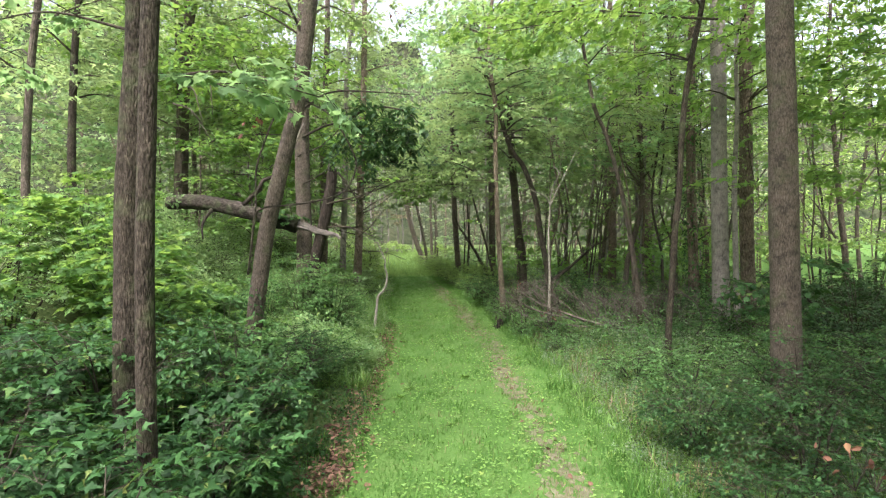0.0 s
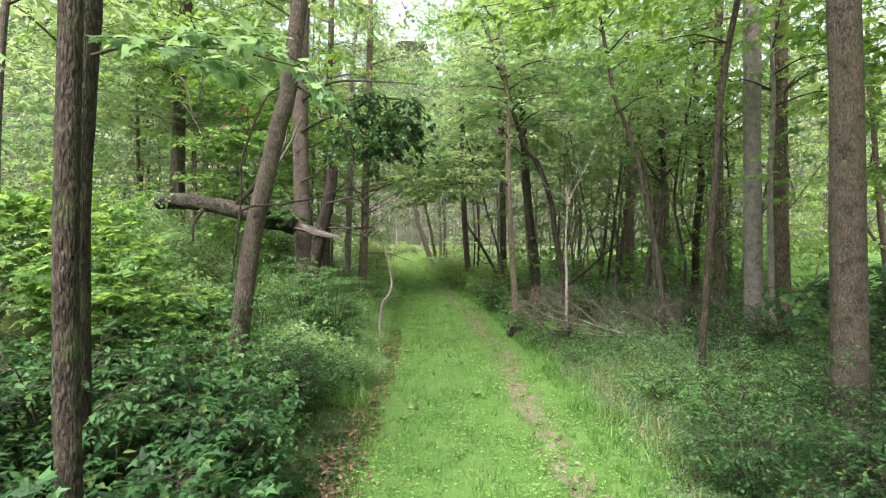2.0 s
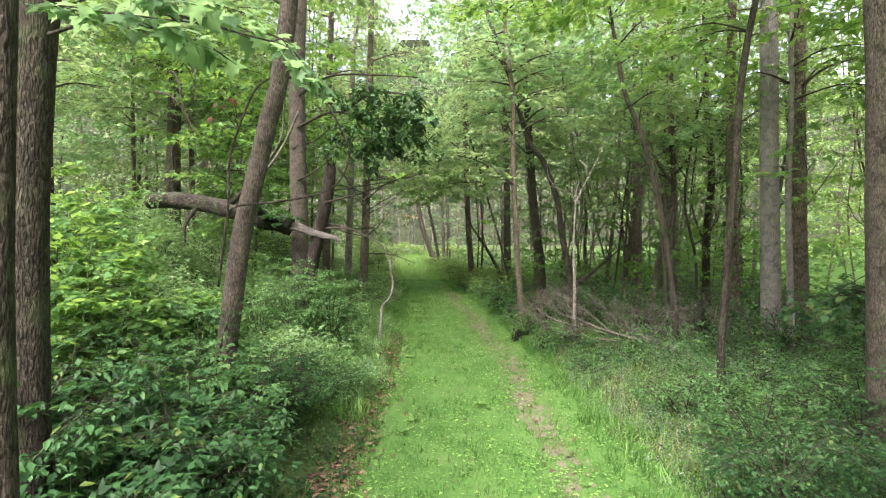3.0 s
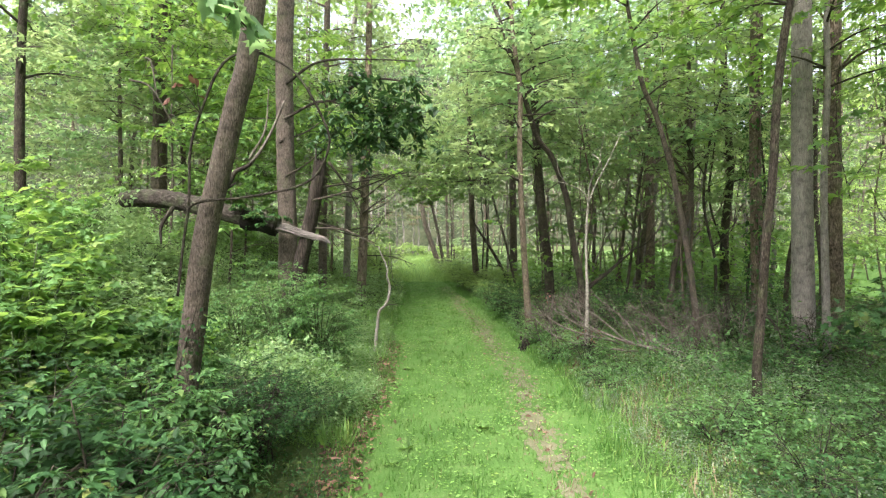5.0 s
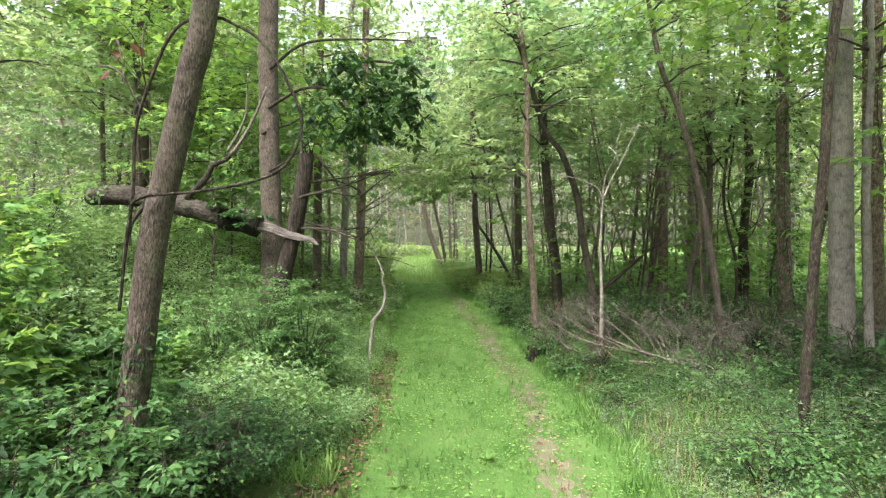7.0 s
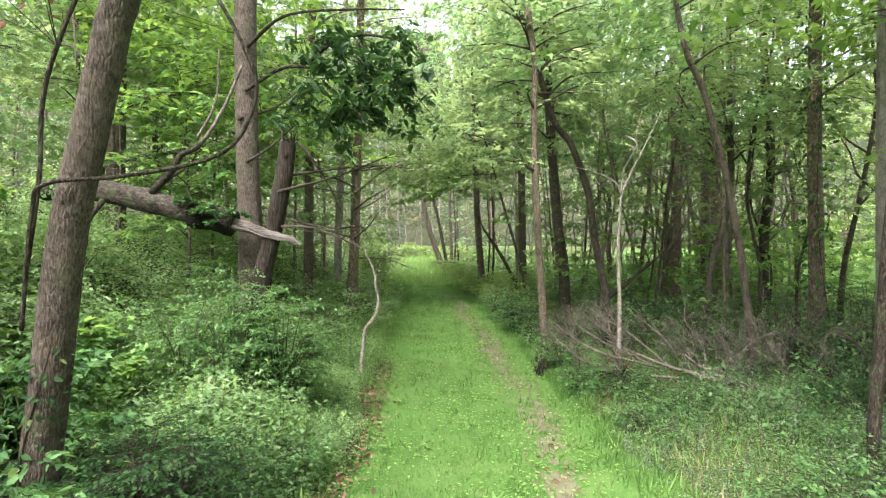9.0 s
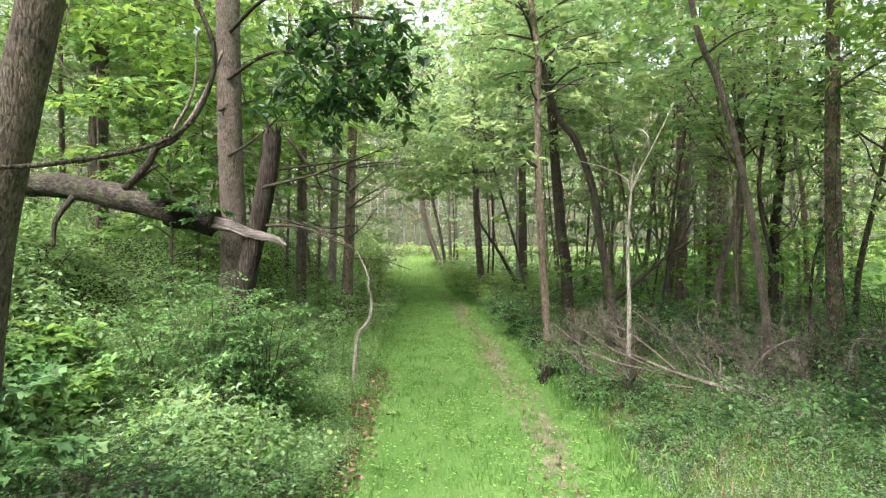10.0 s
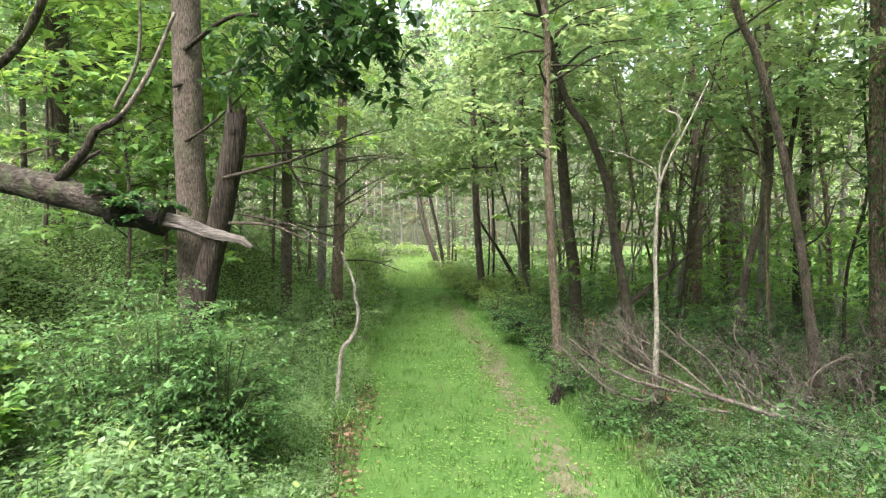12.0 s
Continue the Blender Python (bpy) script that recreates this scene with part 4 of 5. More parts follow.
# by the path, on the flat side
tree("tree", "large straight trunk with cracked grey-brown bark", [(4.22, 6.27, 0.4), (4.14, 6.27, 2.43), (4.09, 6.27, 3.79), (4.02, 6.27, 5.13)], 0.158, BARK_GREY, 12, (6.2, 10, 10, 1.8), LEAF_MAPLE, 120, 28, 0.4, 0.045, 9)
tree("tree", "tall pale grey trunk with fine vertical bark", [(6.13, 11.3, 0.26), (6.06, 11.3, 2.4), (6.02, 11.3, 3.6), (5.92, 11.3, 6.9)], 0.165, BARK_PALE, 14, (7.5, 12, 9, 2.2), LEAF_MAPLE, 120, 28, 0.4, 0.035, 11)
tree("tree", "dark brown shaggy trunk behind a pale one", [(7.1, 11.9, 0.3), (7.0, 11.9, 2.4), (6.95, 11.9, 4.0), (6.9, 11.9, 7)], 0.145, BARK_BROWN, 13, (4.8, 11, 12, 1.8), LEAF_MAPLE, 120, 22, 0.35, 0.07)
tree("sapling", "thin pale sapling trunk close to larger trees", [(6.3, 10.95, 0.2), (6.23, 10.95, 1.56), (6.16, 10.95, 3.4), (6.19, 10.95, 4.8)], 0.06, BARK_PALE, 8, (4.6, 7.5, 9, 1.2), LEAF_MAPLE, 50, 12)
tree("sapling", "wavy dark slender trunk at the path's edge", [(3.78, 8.48, 0.08), (3.73, 8.48, 0.59), (3.77, 8.48, 1.47), (3.81, 8.48, 2.35), (3.87, 8.48, 3.09), (3.90, 8.48, 4.0), (3.99, 8.48, 4.9)], 0.05, BARK_DARK, 9, (4.9, 8.5, 9, 1.5), LEAF_MAPLE, 70, 14, 0.35, 0.06)
white = tree("sapling", "pale almost white forked sapling with few leaves", [(2.39, 11.58, 0.4), (2.40, 11.58, 1.2), (2.37, 11.58, 2.15), (2.40, 11.58, 2.94), (2.44, 11.58, 3.3)], 0.036, BARK_WHITE, 3.6, None, LEAF_WOOD, 0, 10, 0.75, 0.05)
for pts, r in (([(2.40, 11.58, 2.9), (2.31, 11.56, 3.11), (2.0, 11.5, 3.25), (1.65, 11.45, 3.34)], 0.016), ([(2.40, 11.58, 2.92), (2.54, 11.6, 3.25), (2.72, 11.62, 3.59), (3.0, 11.65, 4.18)], 0.02),
               ([(2.66, 11.61, 3.48), (2.62, 11.6, 3.8), (2.7, 11.6, 4.2)], 0.01), ([(2.0, 11.5, 3.25), (1.85, 11.48, 3.45), (1.8, 11.45, 3.7)], 0.008)):
    li, ls = bend(pts, 0.07)
    solid("branch", tube(li, r * (1 - 0.6 * ls), 6, 0.05, r * 90), BARK_WHITE, white, origin=white.location)
tree("sapling", "slender brown sapling beside the path", [(1.57, 13.48, 0.5), (1.48, 13.48, 1.73), (1.39, 13.48, 3.33), (1.36, 13.48, 4.64), (1.36, 13.48, 5.5)], 0.07, BARK_BROWN, 9, (3.2, 8, 16, 1.5), LEAF_WOOD, 60, 14, 0.5)
tree("tree", "ivy-dark trunk with leafy shoots", [(6.7, 13.7, 0.4), (6.62, 13.7, 2.4), (6.55, 13.7, 4.0), (6.5, 13.7, 7)], 0.13, BARK_BROWN, 12, (4.2, 10, 9, 1.3), LEAF_WOOD, 110, 18)
tree("tree", "big dark forking trunk deeper in the woods", [(8.47, 21.7, 0.4), (8.4, 21.7, 2.4), (8.38, 21.7, 4.3), (8.41, 21.7, 7.2)], 0.32, BARK_BROWN, 14, (5, 12, 16, 2.4), LEAF_WOOD, 140, 18)
tree("sapling", "thin grey leaning sapling", [(4.62, 12.1, 0.6), (4.55, 12.1, 1.19), (4.39, 12.1, 2.22), (4.11, 12.1, 3.52), (3.8, 12.1, 4.59), (3.5, 12.1, 5.3)], 0.06, BARK_GREY, 8, (4.2, 7.5, 9, 1.3), LEAF_WOOD, 50, 12)
tree("tree", "slim brown trunk in the woods", [(6.5, 19.8, 0.4), (6.5, 19.8, 2.4), (6.4, 19.8, 6)], 0.15, BARK_BROWN, 12, (3.5, 10, 14, 1.8), LEAF_WOOD)
tree("tree", "slim grey trunk with a crooked top", [(7.9, 17.6, 0.4), (7.88, 17.6, 2.4), (8.0, 17.6, 4.2), (7.8, 17.6, 6.5)], 0.12, BARK_DARK, 11, (3.2, 10, 14, 1.8), LEAF_WOOD)
tree("tree", "dark upright trunk where the path bends", [(0.68, 23.0, 0.8), (0.55, 23.0, 2.49), (0.48, 23.0, 4.1), (0.4, 23.0, 6.5)], 0.125, BARK_GREY, 11, (4.2, 9, 16, 1.9), LEAF_WOOD, flare=0.1)
for x, r in ((0.95, 0.028), (1.12, 0.036), (-0.55, 0.05)):
    tree("sapling", "thin dark stem beside an upright trunk", [(x, 23.6 if x > 0 else 34.0, 0.4), (x + 0.05, 23.6 if x > 0 else 34.0, 2.2), (x - 0.06, 23.6 if x > 0 else 34.0, 4.5)], r, BARK_DARK, 7.5, (4.0, 7, 6, 1.1), LEAF_WOOD, 0, 8)
tree("sapling", "dark sapling leaning over the flat side", [(1.95, 20.0, 0.6), (1.62, 20.0, 2.0), (1.44, 20.0, 2.6), (1.1, 20.0, 3.8), (0.7, 20.0, 5.2)], 0.04, BARK_DARK, 8, (4.4, 7.5, 9, 1.5), LEAF_WOOD, 0, 10)
tree("tree", "pair of close upright trunks, thicker one", [(2.2, 22.9, 0.5), (2.17, 22.9, 2.52), (2.12, 22.9, 5.3)], 0.145, BARK_GREY, 12, (4.4, 10, 15, 2.0), LEAF_WOOD, flare=0.1)
tree("tree", "pair of close upright trunks, thinner pale one", [(1.93, 22.5, 0.5), (1.93, 22.5, 2.52), (1.85, 22.5, 5.3)], 0.05, BARK_PALE, 12, (4.4, 10, 12, 1.8), LEAF_WOOD, flare=0.1)
# grey bark puts haze and light into the colour of the far trunk
tree("leaning_tree", "brown trunk leaning over the far path", [(-1.44, 36.0, 0.3), (-2.25, 36.0, 2.7), (-2.45, 36.0, 3.7), (-2.66, 36.0, 5.0)], 0.165, BARK_GREY, 11, (3.9, 10, 18, 2.4), LEAF_MAPLE, flare=0.15)
tree("leaning_tree", "thin trunk leaning beside a thicker one", [(-1.12, 36.4, 0.4), (-1.55, 36.4, 2.7), (-1.87, 36.4, 4.1), (-2.0, 36.4, 5.2)], 0.1, BARK_DARK, 11, (4.0, 10, 14, 2.2), LEAF_MAPLE, flare=0.1)
tree("tree", "thin upright trunk by the leaning pair", [(-0.72, 34.0, 0.4), (-0.78, 34.0, 2.4), (-0.82, 34.0, 5)], 0.09, BARK_GREY, 11, (4.0, 10, 14, 2.2), LEAF_MAPLE, flare=0.1)
tree("tree", "dark bent trunk among saplings", [(2.75, 17.7, 0.6), (2.7, 17.7, 1.54), (2.56, 17.7, 2.48), (2.37, 17.7, 4.62), (2.26, 17.7, 6.47)], 0.14, BARK_DARK, 11, (4.6, 10, 14, 1.8), LEAF_WOOD)
tree("tree", "dark crooked trunk bending over", [(3.05, 14.65, 0.5), (2.99, 14.65, 1.14), (2.75, 14.65, 2.38), (2.64, 14.65, 3.16), (2.28, 14.65, 4.16), (1.87, 14.65, 4.77)], 0.085, BARK_DARK, 8, (4.4, 7.5, 10, 1.6), LEAF_WOOD, 60, 12)

for x, y, h in ((-7.9, 52.0, 11), (-7.0, 50.5, 9), (-6.4, 53.5, 12), (-5.6, 52.0, 10), (-9.0, 54.0, 12), (-4.9, 55.0, 10), (-8.4, 51.0, 10), (-4.2, 53.0, 11), (-3.3, 56.0, 12), (-2.4, 54.0, 10)):
    tree("sapling", "thin pale trunk at the far end of the path", [(x, y, 0.4), (x + 0.1, y, 2.0), (x - 0.05, y, 4.0)], 0.09, BARK_PALE, h, (3.0, 8.5, 9, 1.5), LEAF_STRAW if h > 10 else LEAF_FAR, 0, 8, 0.6, 0.03)


def trunk_creeper(label, x0, x1, y, z0, z1, r, n, material=LEAF_SHRUB, leaf=0.07):
    o = np.array([x0, y, z0])
    root = thing("creeper", o, label, "creeper")
    s = rng.uniform(0, 1, n)
    a = rng.uniform(0, 6.283, n)
    out = np.stack([np.cos(a), np.sin(a), np.zeros(n)], 1)
    at = np.stack([x0 + (x1 - x0) * s, np.full(n, y), z0 + (z1 - z0) * s], 1) + out * (r + rng.uniform(0.0, 0.12, (n, 1)))
    solid("foliage", leaves(at, out * 0.6 + rng.normal(0, 0.5, (n, 3)) - [0, 0, 0.5], out + rng.normal(0, 0.4, (n, 3)) + [0, 0, 0.4], leaf * rng.uniform(0.6, 1.3, n), POINTED), material, root, origin=o)
    li, ls = bend([(x0 + r, y - r * 0.5, z0), (x0 * 0.6 + x1 * 0.4 - r * 0.6, y - r, z0 * 0.6 + z1 * 0.4), (x1 + r * 0.5, y - r, z1)], 0.1)
    solid("stem", tube(li, 0.01 * (1 - 0.6 * ls), 6), BARK_TWIG, root, origin=o)


trunk_creeper("leafy creeper climbing the foot of the leaning tree", -2.58, -2.42, 6.82, 0.4, 1.7, 0.11, 420, LEAF_SHRUB, 0.05)
trunk_creeper("leafy vine climbing a dark trunk", 6.7, 6.5, 13.7, 0.5, 6.5, 0.17, 700, LEAF_SHRUB, 0.1)
trunk_creeper("leafy vine climbing a brown trunk", 7.05, 6.9, 11.9, 3.0, 6.5, 0.18, 320, LEAF_MAPLE, 0.08)
trunk_creeper("leafy vine high on a forking trunk", 8.4, 8.4, 21.7, 3.5, 7.5, 0.35, 500, LEAF_WOOD, 0.12)
trunk_creeper("young leaves at the foot of the broken tree", -2.85, -2.7, 10.6, 0.9, 1.7, 0.17, 160, LEAF_SHRUB, 0.08)

trunk_creeper("leafy shoots over the end of the fallen log", -5.6, -5.3, 10.45, 2.6, 3.1, 0.16, 260, LEAF_HERB, 0.07)


def weed_tuft(x, y, size, n, label):
    """A rosette of broad blades in the mown grass."""
    o = np.array([x, y, float(land(x, y)) + 0.01])
    a = rng.uniform(0, 6.283, n)
    lift = rng.uniform(0.25, 1.1, n)
    geo = leaves(np.repeat(o[None], n, 0) + rng.normal(0, 0.012, (n, 3)) * [1, 1, 0], np.stack([np.cos(a), np.sin(a), lift], 1), np.stack([-np.cos(a) * lift, -np.sin(a) * lift, np.ones(n)], 1), size * rng.uniform(0.6, 1.2, n), LANCE)
    ob = solid("weed_tuft", geo, LEAF_WEED, origin=o)
    tagged(ob, label, "weed", "weeds in the mown path")


for x, y, s, n in ((0.35, 8.2, 0.17, 26), (0.19, 10.0, 0.13, 18), (-0.5, 7.6, 0.2, 14), (-0.62, 7.2, 0.18, 12), (0.9, 6.6, 0.11, 16), (-0.3, 9.3, 0.12, 14), (0.6, 11.6, 0.11, 14), (1.35, 9.4, 0.13, 16), (-0.8, 10.8, 0.15, 16), (0.1, 6.2, 0.12, 14)):
    weed_tuft(x, y, 0.7 * s, n, "tuft of broad-bladed weed in the mown grass")

# ---- the broken tree, its fallen top and what hangs on it ----
def broken_tree():
    line, s = bend([(-2.78, 10.5, 0.3), (-2.60, 10.5, 1.74), (-2.45, 10.5, 2.4), (-2.28, 10.5, 3.2), (-2.24, 10.5, 3.55)], 0.07)
    o = line[0] * [1, 1, 0] + [0, 0, float(land(line[0][0], line[0][1])) - 0.05]
    root = thing("broken_tree", o, "snapped leaning tree trunk with a splintered top", "broken tree")
    v, f = tube(np.vstack([o, line[4:]]), np.r_[0.14, 0.125 - 0.02 * s[4:]], 22, 0.1, 2.0)
    stem = solid("trunk", (v, f), BARK_SNAG, root, origin=o)
    for q in range(9):
        a = q * 0.7
        b = line[-1] + 0.075 * np.array([math.cos(a), math.sin(a), 0])
        li, ls = bend([b - [0.02, 0, 0.22], b, b + [rng.normal(0, 0.02), rng.normal(0, 0.02), (0.36 if q in (4, 5) else rng.uniform(0.03, 0.15))]], 0.05)
        solid("splinter", tube(li, 0.035 * (1 - 0.92 * ls), 5, 0.1, q), WOOD_RAW if q in (4, 5) else BARK_SNAG, stem, "torn splintered wood", origin=o)
    return root


def fallen_log():
    line, s = bend([(-5.55, 10.5, 2.93), (-5.25, 10.45, 2.95), (-4.8, 10.4, 2.93), (-4.1, 10.4, 2.79), (-3.5, 10.4, 2.63), (-2.92, 10.4, 2.50)], 0.06)
    o = line[0]
    root = thing("fallen_log", o, "snapped grey tree trunk lying across the bank", "log")
    stem = solid("trunk", tube(line, 0.145 - 0.01 * np.cos(s * 9) + 0.02 * np.exp(-((s - 0.62) * 14) ** 2) + rng.normal(0, 0.003, len(line)), 24, 0.07, 4.0), BARK_LOG, root, origin=o)
    end, es = bend([(-3.5, 10.39, 2.6), (-3.2, 10.39, 2.545), (-2.93, 10.39, 2.49)], 0.03)
    solid("broken_end", tube(end, 0.148 + 0.014 * np.sin(es * 9), 24, 0.16, 6.0), BARK_BLACK, stem, "near-black broken end", origin=o)
    for dz, dy, x1, wide, thick in ((0.0, 0.0, -2.04, 0.072, 0.03), (-0.04, 0.035, -2.35, 0.045, 0.02), (0.035, 0.036, -2.5, 0.04, 0.018)):
        # a torn plank: flat, wide at the break, with a slanting ragged tip
        n = 26
        q = np.linspace(0, 1, n)
        x = -3.0 + (x1 + 3.0) * q
        mid = 2.50 + dz - 0.27 * (x + 3.0) + 0.008 * np.sin(q * 9 + dz * 40)
        top = mid + wide * (1 - 0.45 * q ** 3) * 0.85 + rng.normal(0, 0.004, n)
        low = mid - wide * (1 - 0.35 * q ** 2) * 0.85 + rng.normal(0, 0.006, n)
        top[-3:] -= wide * np.array([0.15, 0.4, 0.8])
        y0, y1 = 10.36 + dy + 0 * q, 10.36 + dy + thick + 0 * q
        v = np.concatenate([np.stack([x, y0, top], 1), np.stack([x, y0 - 0.012, (top + low) / 2], 1), np.stack([x, y0, low], 1), np.stack([x, y1, low], 1), np.stack([x, y1, top], 1)])
        k = np.arange(n - 1)[:, None]
        f = np.concatenate([np.concatenate([k + a * n, k + b * n, k + 1 + b * n, k + 1 + a * n], 1) for a, b in ((0, 1), (1, 2), (2, 3), (3, 4), (4, 0))])
        solid("splinter", (v, f), WOOD_RAW, stem, "broad pale torn shard of wood", origin=o, flat=True)
    for q in range(3):
        a = q * 1.9
        b = np.array([-2.98, 10.4 + 0.07 * math.cos(a), 2.49 + 0.06 * math.sin(a)])
        ln = rng.uniform(0.2, 0.6)
        li, ls = bend([b, b + [ln * 0.5, 0, -0.11 * ln], b + [ln, 0.0, -0.30 * ln]], 0.06)
        solid("splinter", tube(li, 0.03 * (1 - 0.85 * ls), 5, 0.1, q), WOOD_RAW, stem, "long pale torn splinter", origin=o)
    for pts, r in (([(-3.98, 10.32, 2.88), (-3.66, 10.3, 3.2), (-3.58, 10.3, 3.36), (-3.36, 10.3, 3.46), (-3.17, 10.3, 3.68), (-2.96, 10.3, 4.03), (-2.75, 10.3, 4.5)], 0.048),
                   ([(-4.1, 10.4, 2.82), (-3.85, 10.45, 3.06), (-3.66, 10.5, 3.2)], 0.04),
                   ([(-4.6, 10.3, 2.8), (-4.75, 10.2, 2.5), (-4.7, 10.1, 2.2)], 0.04),
                   ([(-3.3, 10.2, 3.55), (-3.0, 10.1, 4.0), (-2.9, 10.0, 4.6)], 0.025)):
        li, ls = bend(pts, 0.06)
        k = int(0.45 * len(li)) if r == 0.048 else 0 if r < 0.03 else len(li) - 1
        rr = r * (1 - 0.6 * ls)
        if k > 1:
            solid("branch", tube(li[: k + 1], rr[: k + 1], 8, 0.06, r * 90), BARK_SNAG, root, origin=o)
        if len(li) - k > 2:
            solid("branch", tube(li[k:], rr[k:] * 0.9, 8, 0.04, r * 90), WOOD_DEAD, root, "pale barkless branch", origin=o)
    return root


broken_tree()
fallen_log()


def bare_branch(label, pts, r, twigs, spread):
    """A dead branch hanging by the trunks, with bare side twigs."""
    li, s = bend(pts, 0.08)
    o = li[0]
    root = thing("dead_branch", o, label, "dead branch", "bare dead branches")
    solid("stem", tube(li, r * (1 - 0.8 * s) + 0.003, 7, 0.05, r * 70), BARK_TWIG, root, origin=o)
    for q in range(twigs):
        k = int(rng.uniform(0.15, 0.95) * (len(li) - 1))
        w = unit(unit(li[-1] - li[0]) + rng.normal(0, 0.55, 3)) * spread * rng.uniform(0.4, 1)
        b, bs = bend([li[k], li[k] + w * 0.5 + rng.normal(0, 0.04, 3), li[k] + w], 0.1)
        solid("twig", tube(b, 0.007 * (1 - 0.75 * bs), 5), BARK_TWIG, root, origin=o)


for x, y, z, a, ln, dz in ((-2.7, 16.8, 1.7, 0.2, 1.5, -0.3), (-2.7, 16.8, 2.2, 2.9, 1.7, 0.5), (-2.68, 16.8, 2.9, -0.5, 1.4, 0.7), (-2.66, 16.8, 3.3, 3.6, 1.6, 0.2), (-2.65, 16.8, 3.9, 0.6, 1.6, 0.3), (-2.65, 16.8, 2.5, -1.2, 1.3, -0.2),
                           (-5.2, 10.6, 5.3, 5.4, 1.1, -0.9), (-5.6, 10.8, 5.0, 5.8, 1.2, -0.9), (-4.9, 10.9, 5.6, 5.2, 1.0, -1.0), (-3.0, 10.7, 3.9, 0.9, 1.3, 0.9), (-3.0, 10.8, 3.3, 5.9, 1.0, 0.5),
                           (-2.35, 10.4, 2.9, 0.1, 1.5, 0.5), (-2.45, 10.5, 2.45, -0.2, 1.2, -0.25), (-2.3, 10.4, 3.1, 0.7, 1.3, 0.25), (-2.27, 11.9, 2.45, 2.8, 1.0, 0.2)):
    e = np.array([math.cos(a), math.sin(a), 0]) * ln
    bare_branch("thin bare dead branch beside a trunk", [(x, y, z), (x + e[0] * 0.5, y + e[1] * 0.5, z + dz * 0.3 + 0.05), (x + e[0], y + e[1], z + dz)], 0.018, 5, 0.6)


for pts in ([(-2.72, 16.65, 2.9), (-2.2, 16.5, 3.25), (-1.5, 16.4, 3.6)], [(-2.7, 16.65, 3.3), (-2.1, 16.5, 3.75), (-1.5, 16.4, 4.1)], [(-2.7, 16.65, 3.5), (-3.2, 16.4, 3.7), (-3.9, 16.3, 3.75)],
            [(-2.7, 16.65, 2.5), (-3.2, 16.4, 2.45), (-3.8, 16.3, 2.7)], [(-2.7, 16.65, 2.2), (-2.3, 16.4, 2.5), (-1.9, 16.3, 3.0)], [(-2.7, 16.65, 3.9), (-2.0, 16.5, 4.0), (-1.2, 16.4, 3.9)]):
    bare_branch("thin bare dead branch of the brown trunk", pts, 0.022, 8, 0.7)
bare_branch("pale snapped stick hanging beside the broken tree", [(-2.23, 11.0, 3.61), (-1.9, 11.0, 3.15), (-1.64, 11.0, 2.63)], 0.022, 5, 0.5)


def fern_tuft():
    o = np.array([-3.25, 10.3, 2.68])
    root = thing("creeper", o, "small green leafy creeper growing on the fallen log", "creeper")
    n = 30
    at = o + rng.normal(0, 1, (n, 3)) * [0.14, 0.05, 0.05]
    solid("foliage", leaves(*strew(SPRAY[0], at, rng.uniform(0, 6.3, n), rng.normal(0.0, 0.4, n), np.full(n, 0.2), np.full(n, 0.6)), POINTED), LEAF_SHRUB, root, origin=o)


fern_tuft()


def hanging_foliage():
    """The drooping leaves of the broken top, over the path. Shade from beneath is put into their dark colour."""
    o = np.array([-2.2, 10.35, 4.1])
    root = thing("broken_branch", o, "hanging broken branch with drooping dark green leaves", "branch")
    w, g = Heap(), Heap()
    at = []
    for pts in ([(-2.95, 10.8, 4.3), (-2.2, 10.4, 4.5), (-1.5, 10.2, 4.35), (-1.0, 10.0, 4.3)], [(-2.0, 10.4, 4.5), (-1.4, 10.1, 4.75), (-0.75, 9.9, 4.65), (-0.45, 9.8, 4.4)],
                [(-2.9, 10.8, 4.9), (-2.2, 10.3, 5.1), (-1.3, 9.9, 5.0), (-0.6, 9.7, 4.9)]):
        li, s = bend(pts, 0.08)
        solid("branch", tube(li, 0.028 * (1 - 0.7 * s), 6, 0.05, 1.0), BARK_DARK, root, origin=o)
        at += [li[int(np.clip(u, 0, 1) * (len(li) - 1))] + [0, 0, dz] for u, dz in zip(np.repeat(np.linspace(0.48, 1, 7), 6) + rng.normal(0, 0.035, 42), np.repeat(rng.uniform(-0.55, 0.1, 7) - 0.4 * (np.linspace(0.48, 1, 7) > 0.6), 6))]
    # drooping shoots, each ending in a bunch of long hanging leaves
    at = np.array(at)
    n = len(at)
    end = at + np.stack([rng.normal(0, 0.16, n), rng.normal(0, 0.2, n), rng.uniform(-0.35, 0.2, n)], 1)
    w.add(rods(at, end, 0.005, 0.003))
    k = 11
    tip = np.repeat(end, k, 0) + rng.normal(0, 1, (n * k, 3)) * [0.05, 0.05, 0.06]
    a = rng.uniform(0, 6.283, n * k)
    way = np.stack([np.cos(a), np.sin(a), rng.uniform(-1.3, 0.4, n * k)], 1)
    g.add(leaves(tip, way, np.stack([np.cos(a), np.sin(a), np.ones(n * k)], 1) + rng.normal(0, 0.3, (n * k, 3)), rng.uniform(0.09, 0.17, n * k), POINTED))
    tagged(solid("twig", w.geo(), BARK_DARK, root, origin=o), kind="stuff")
    solid("foliage", g.geo(), LEAF_DARK, root, origin=o)


hanging_foliage()


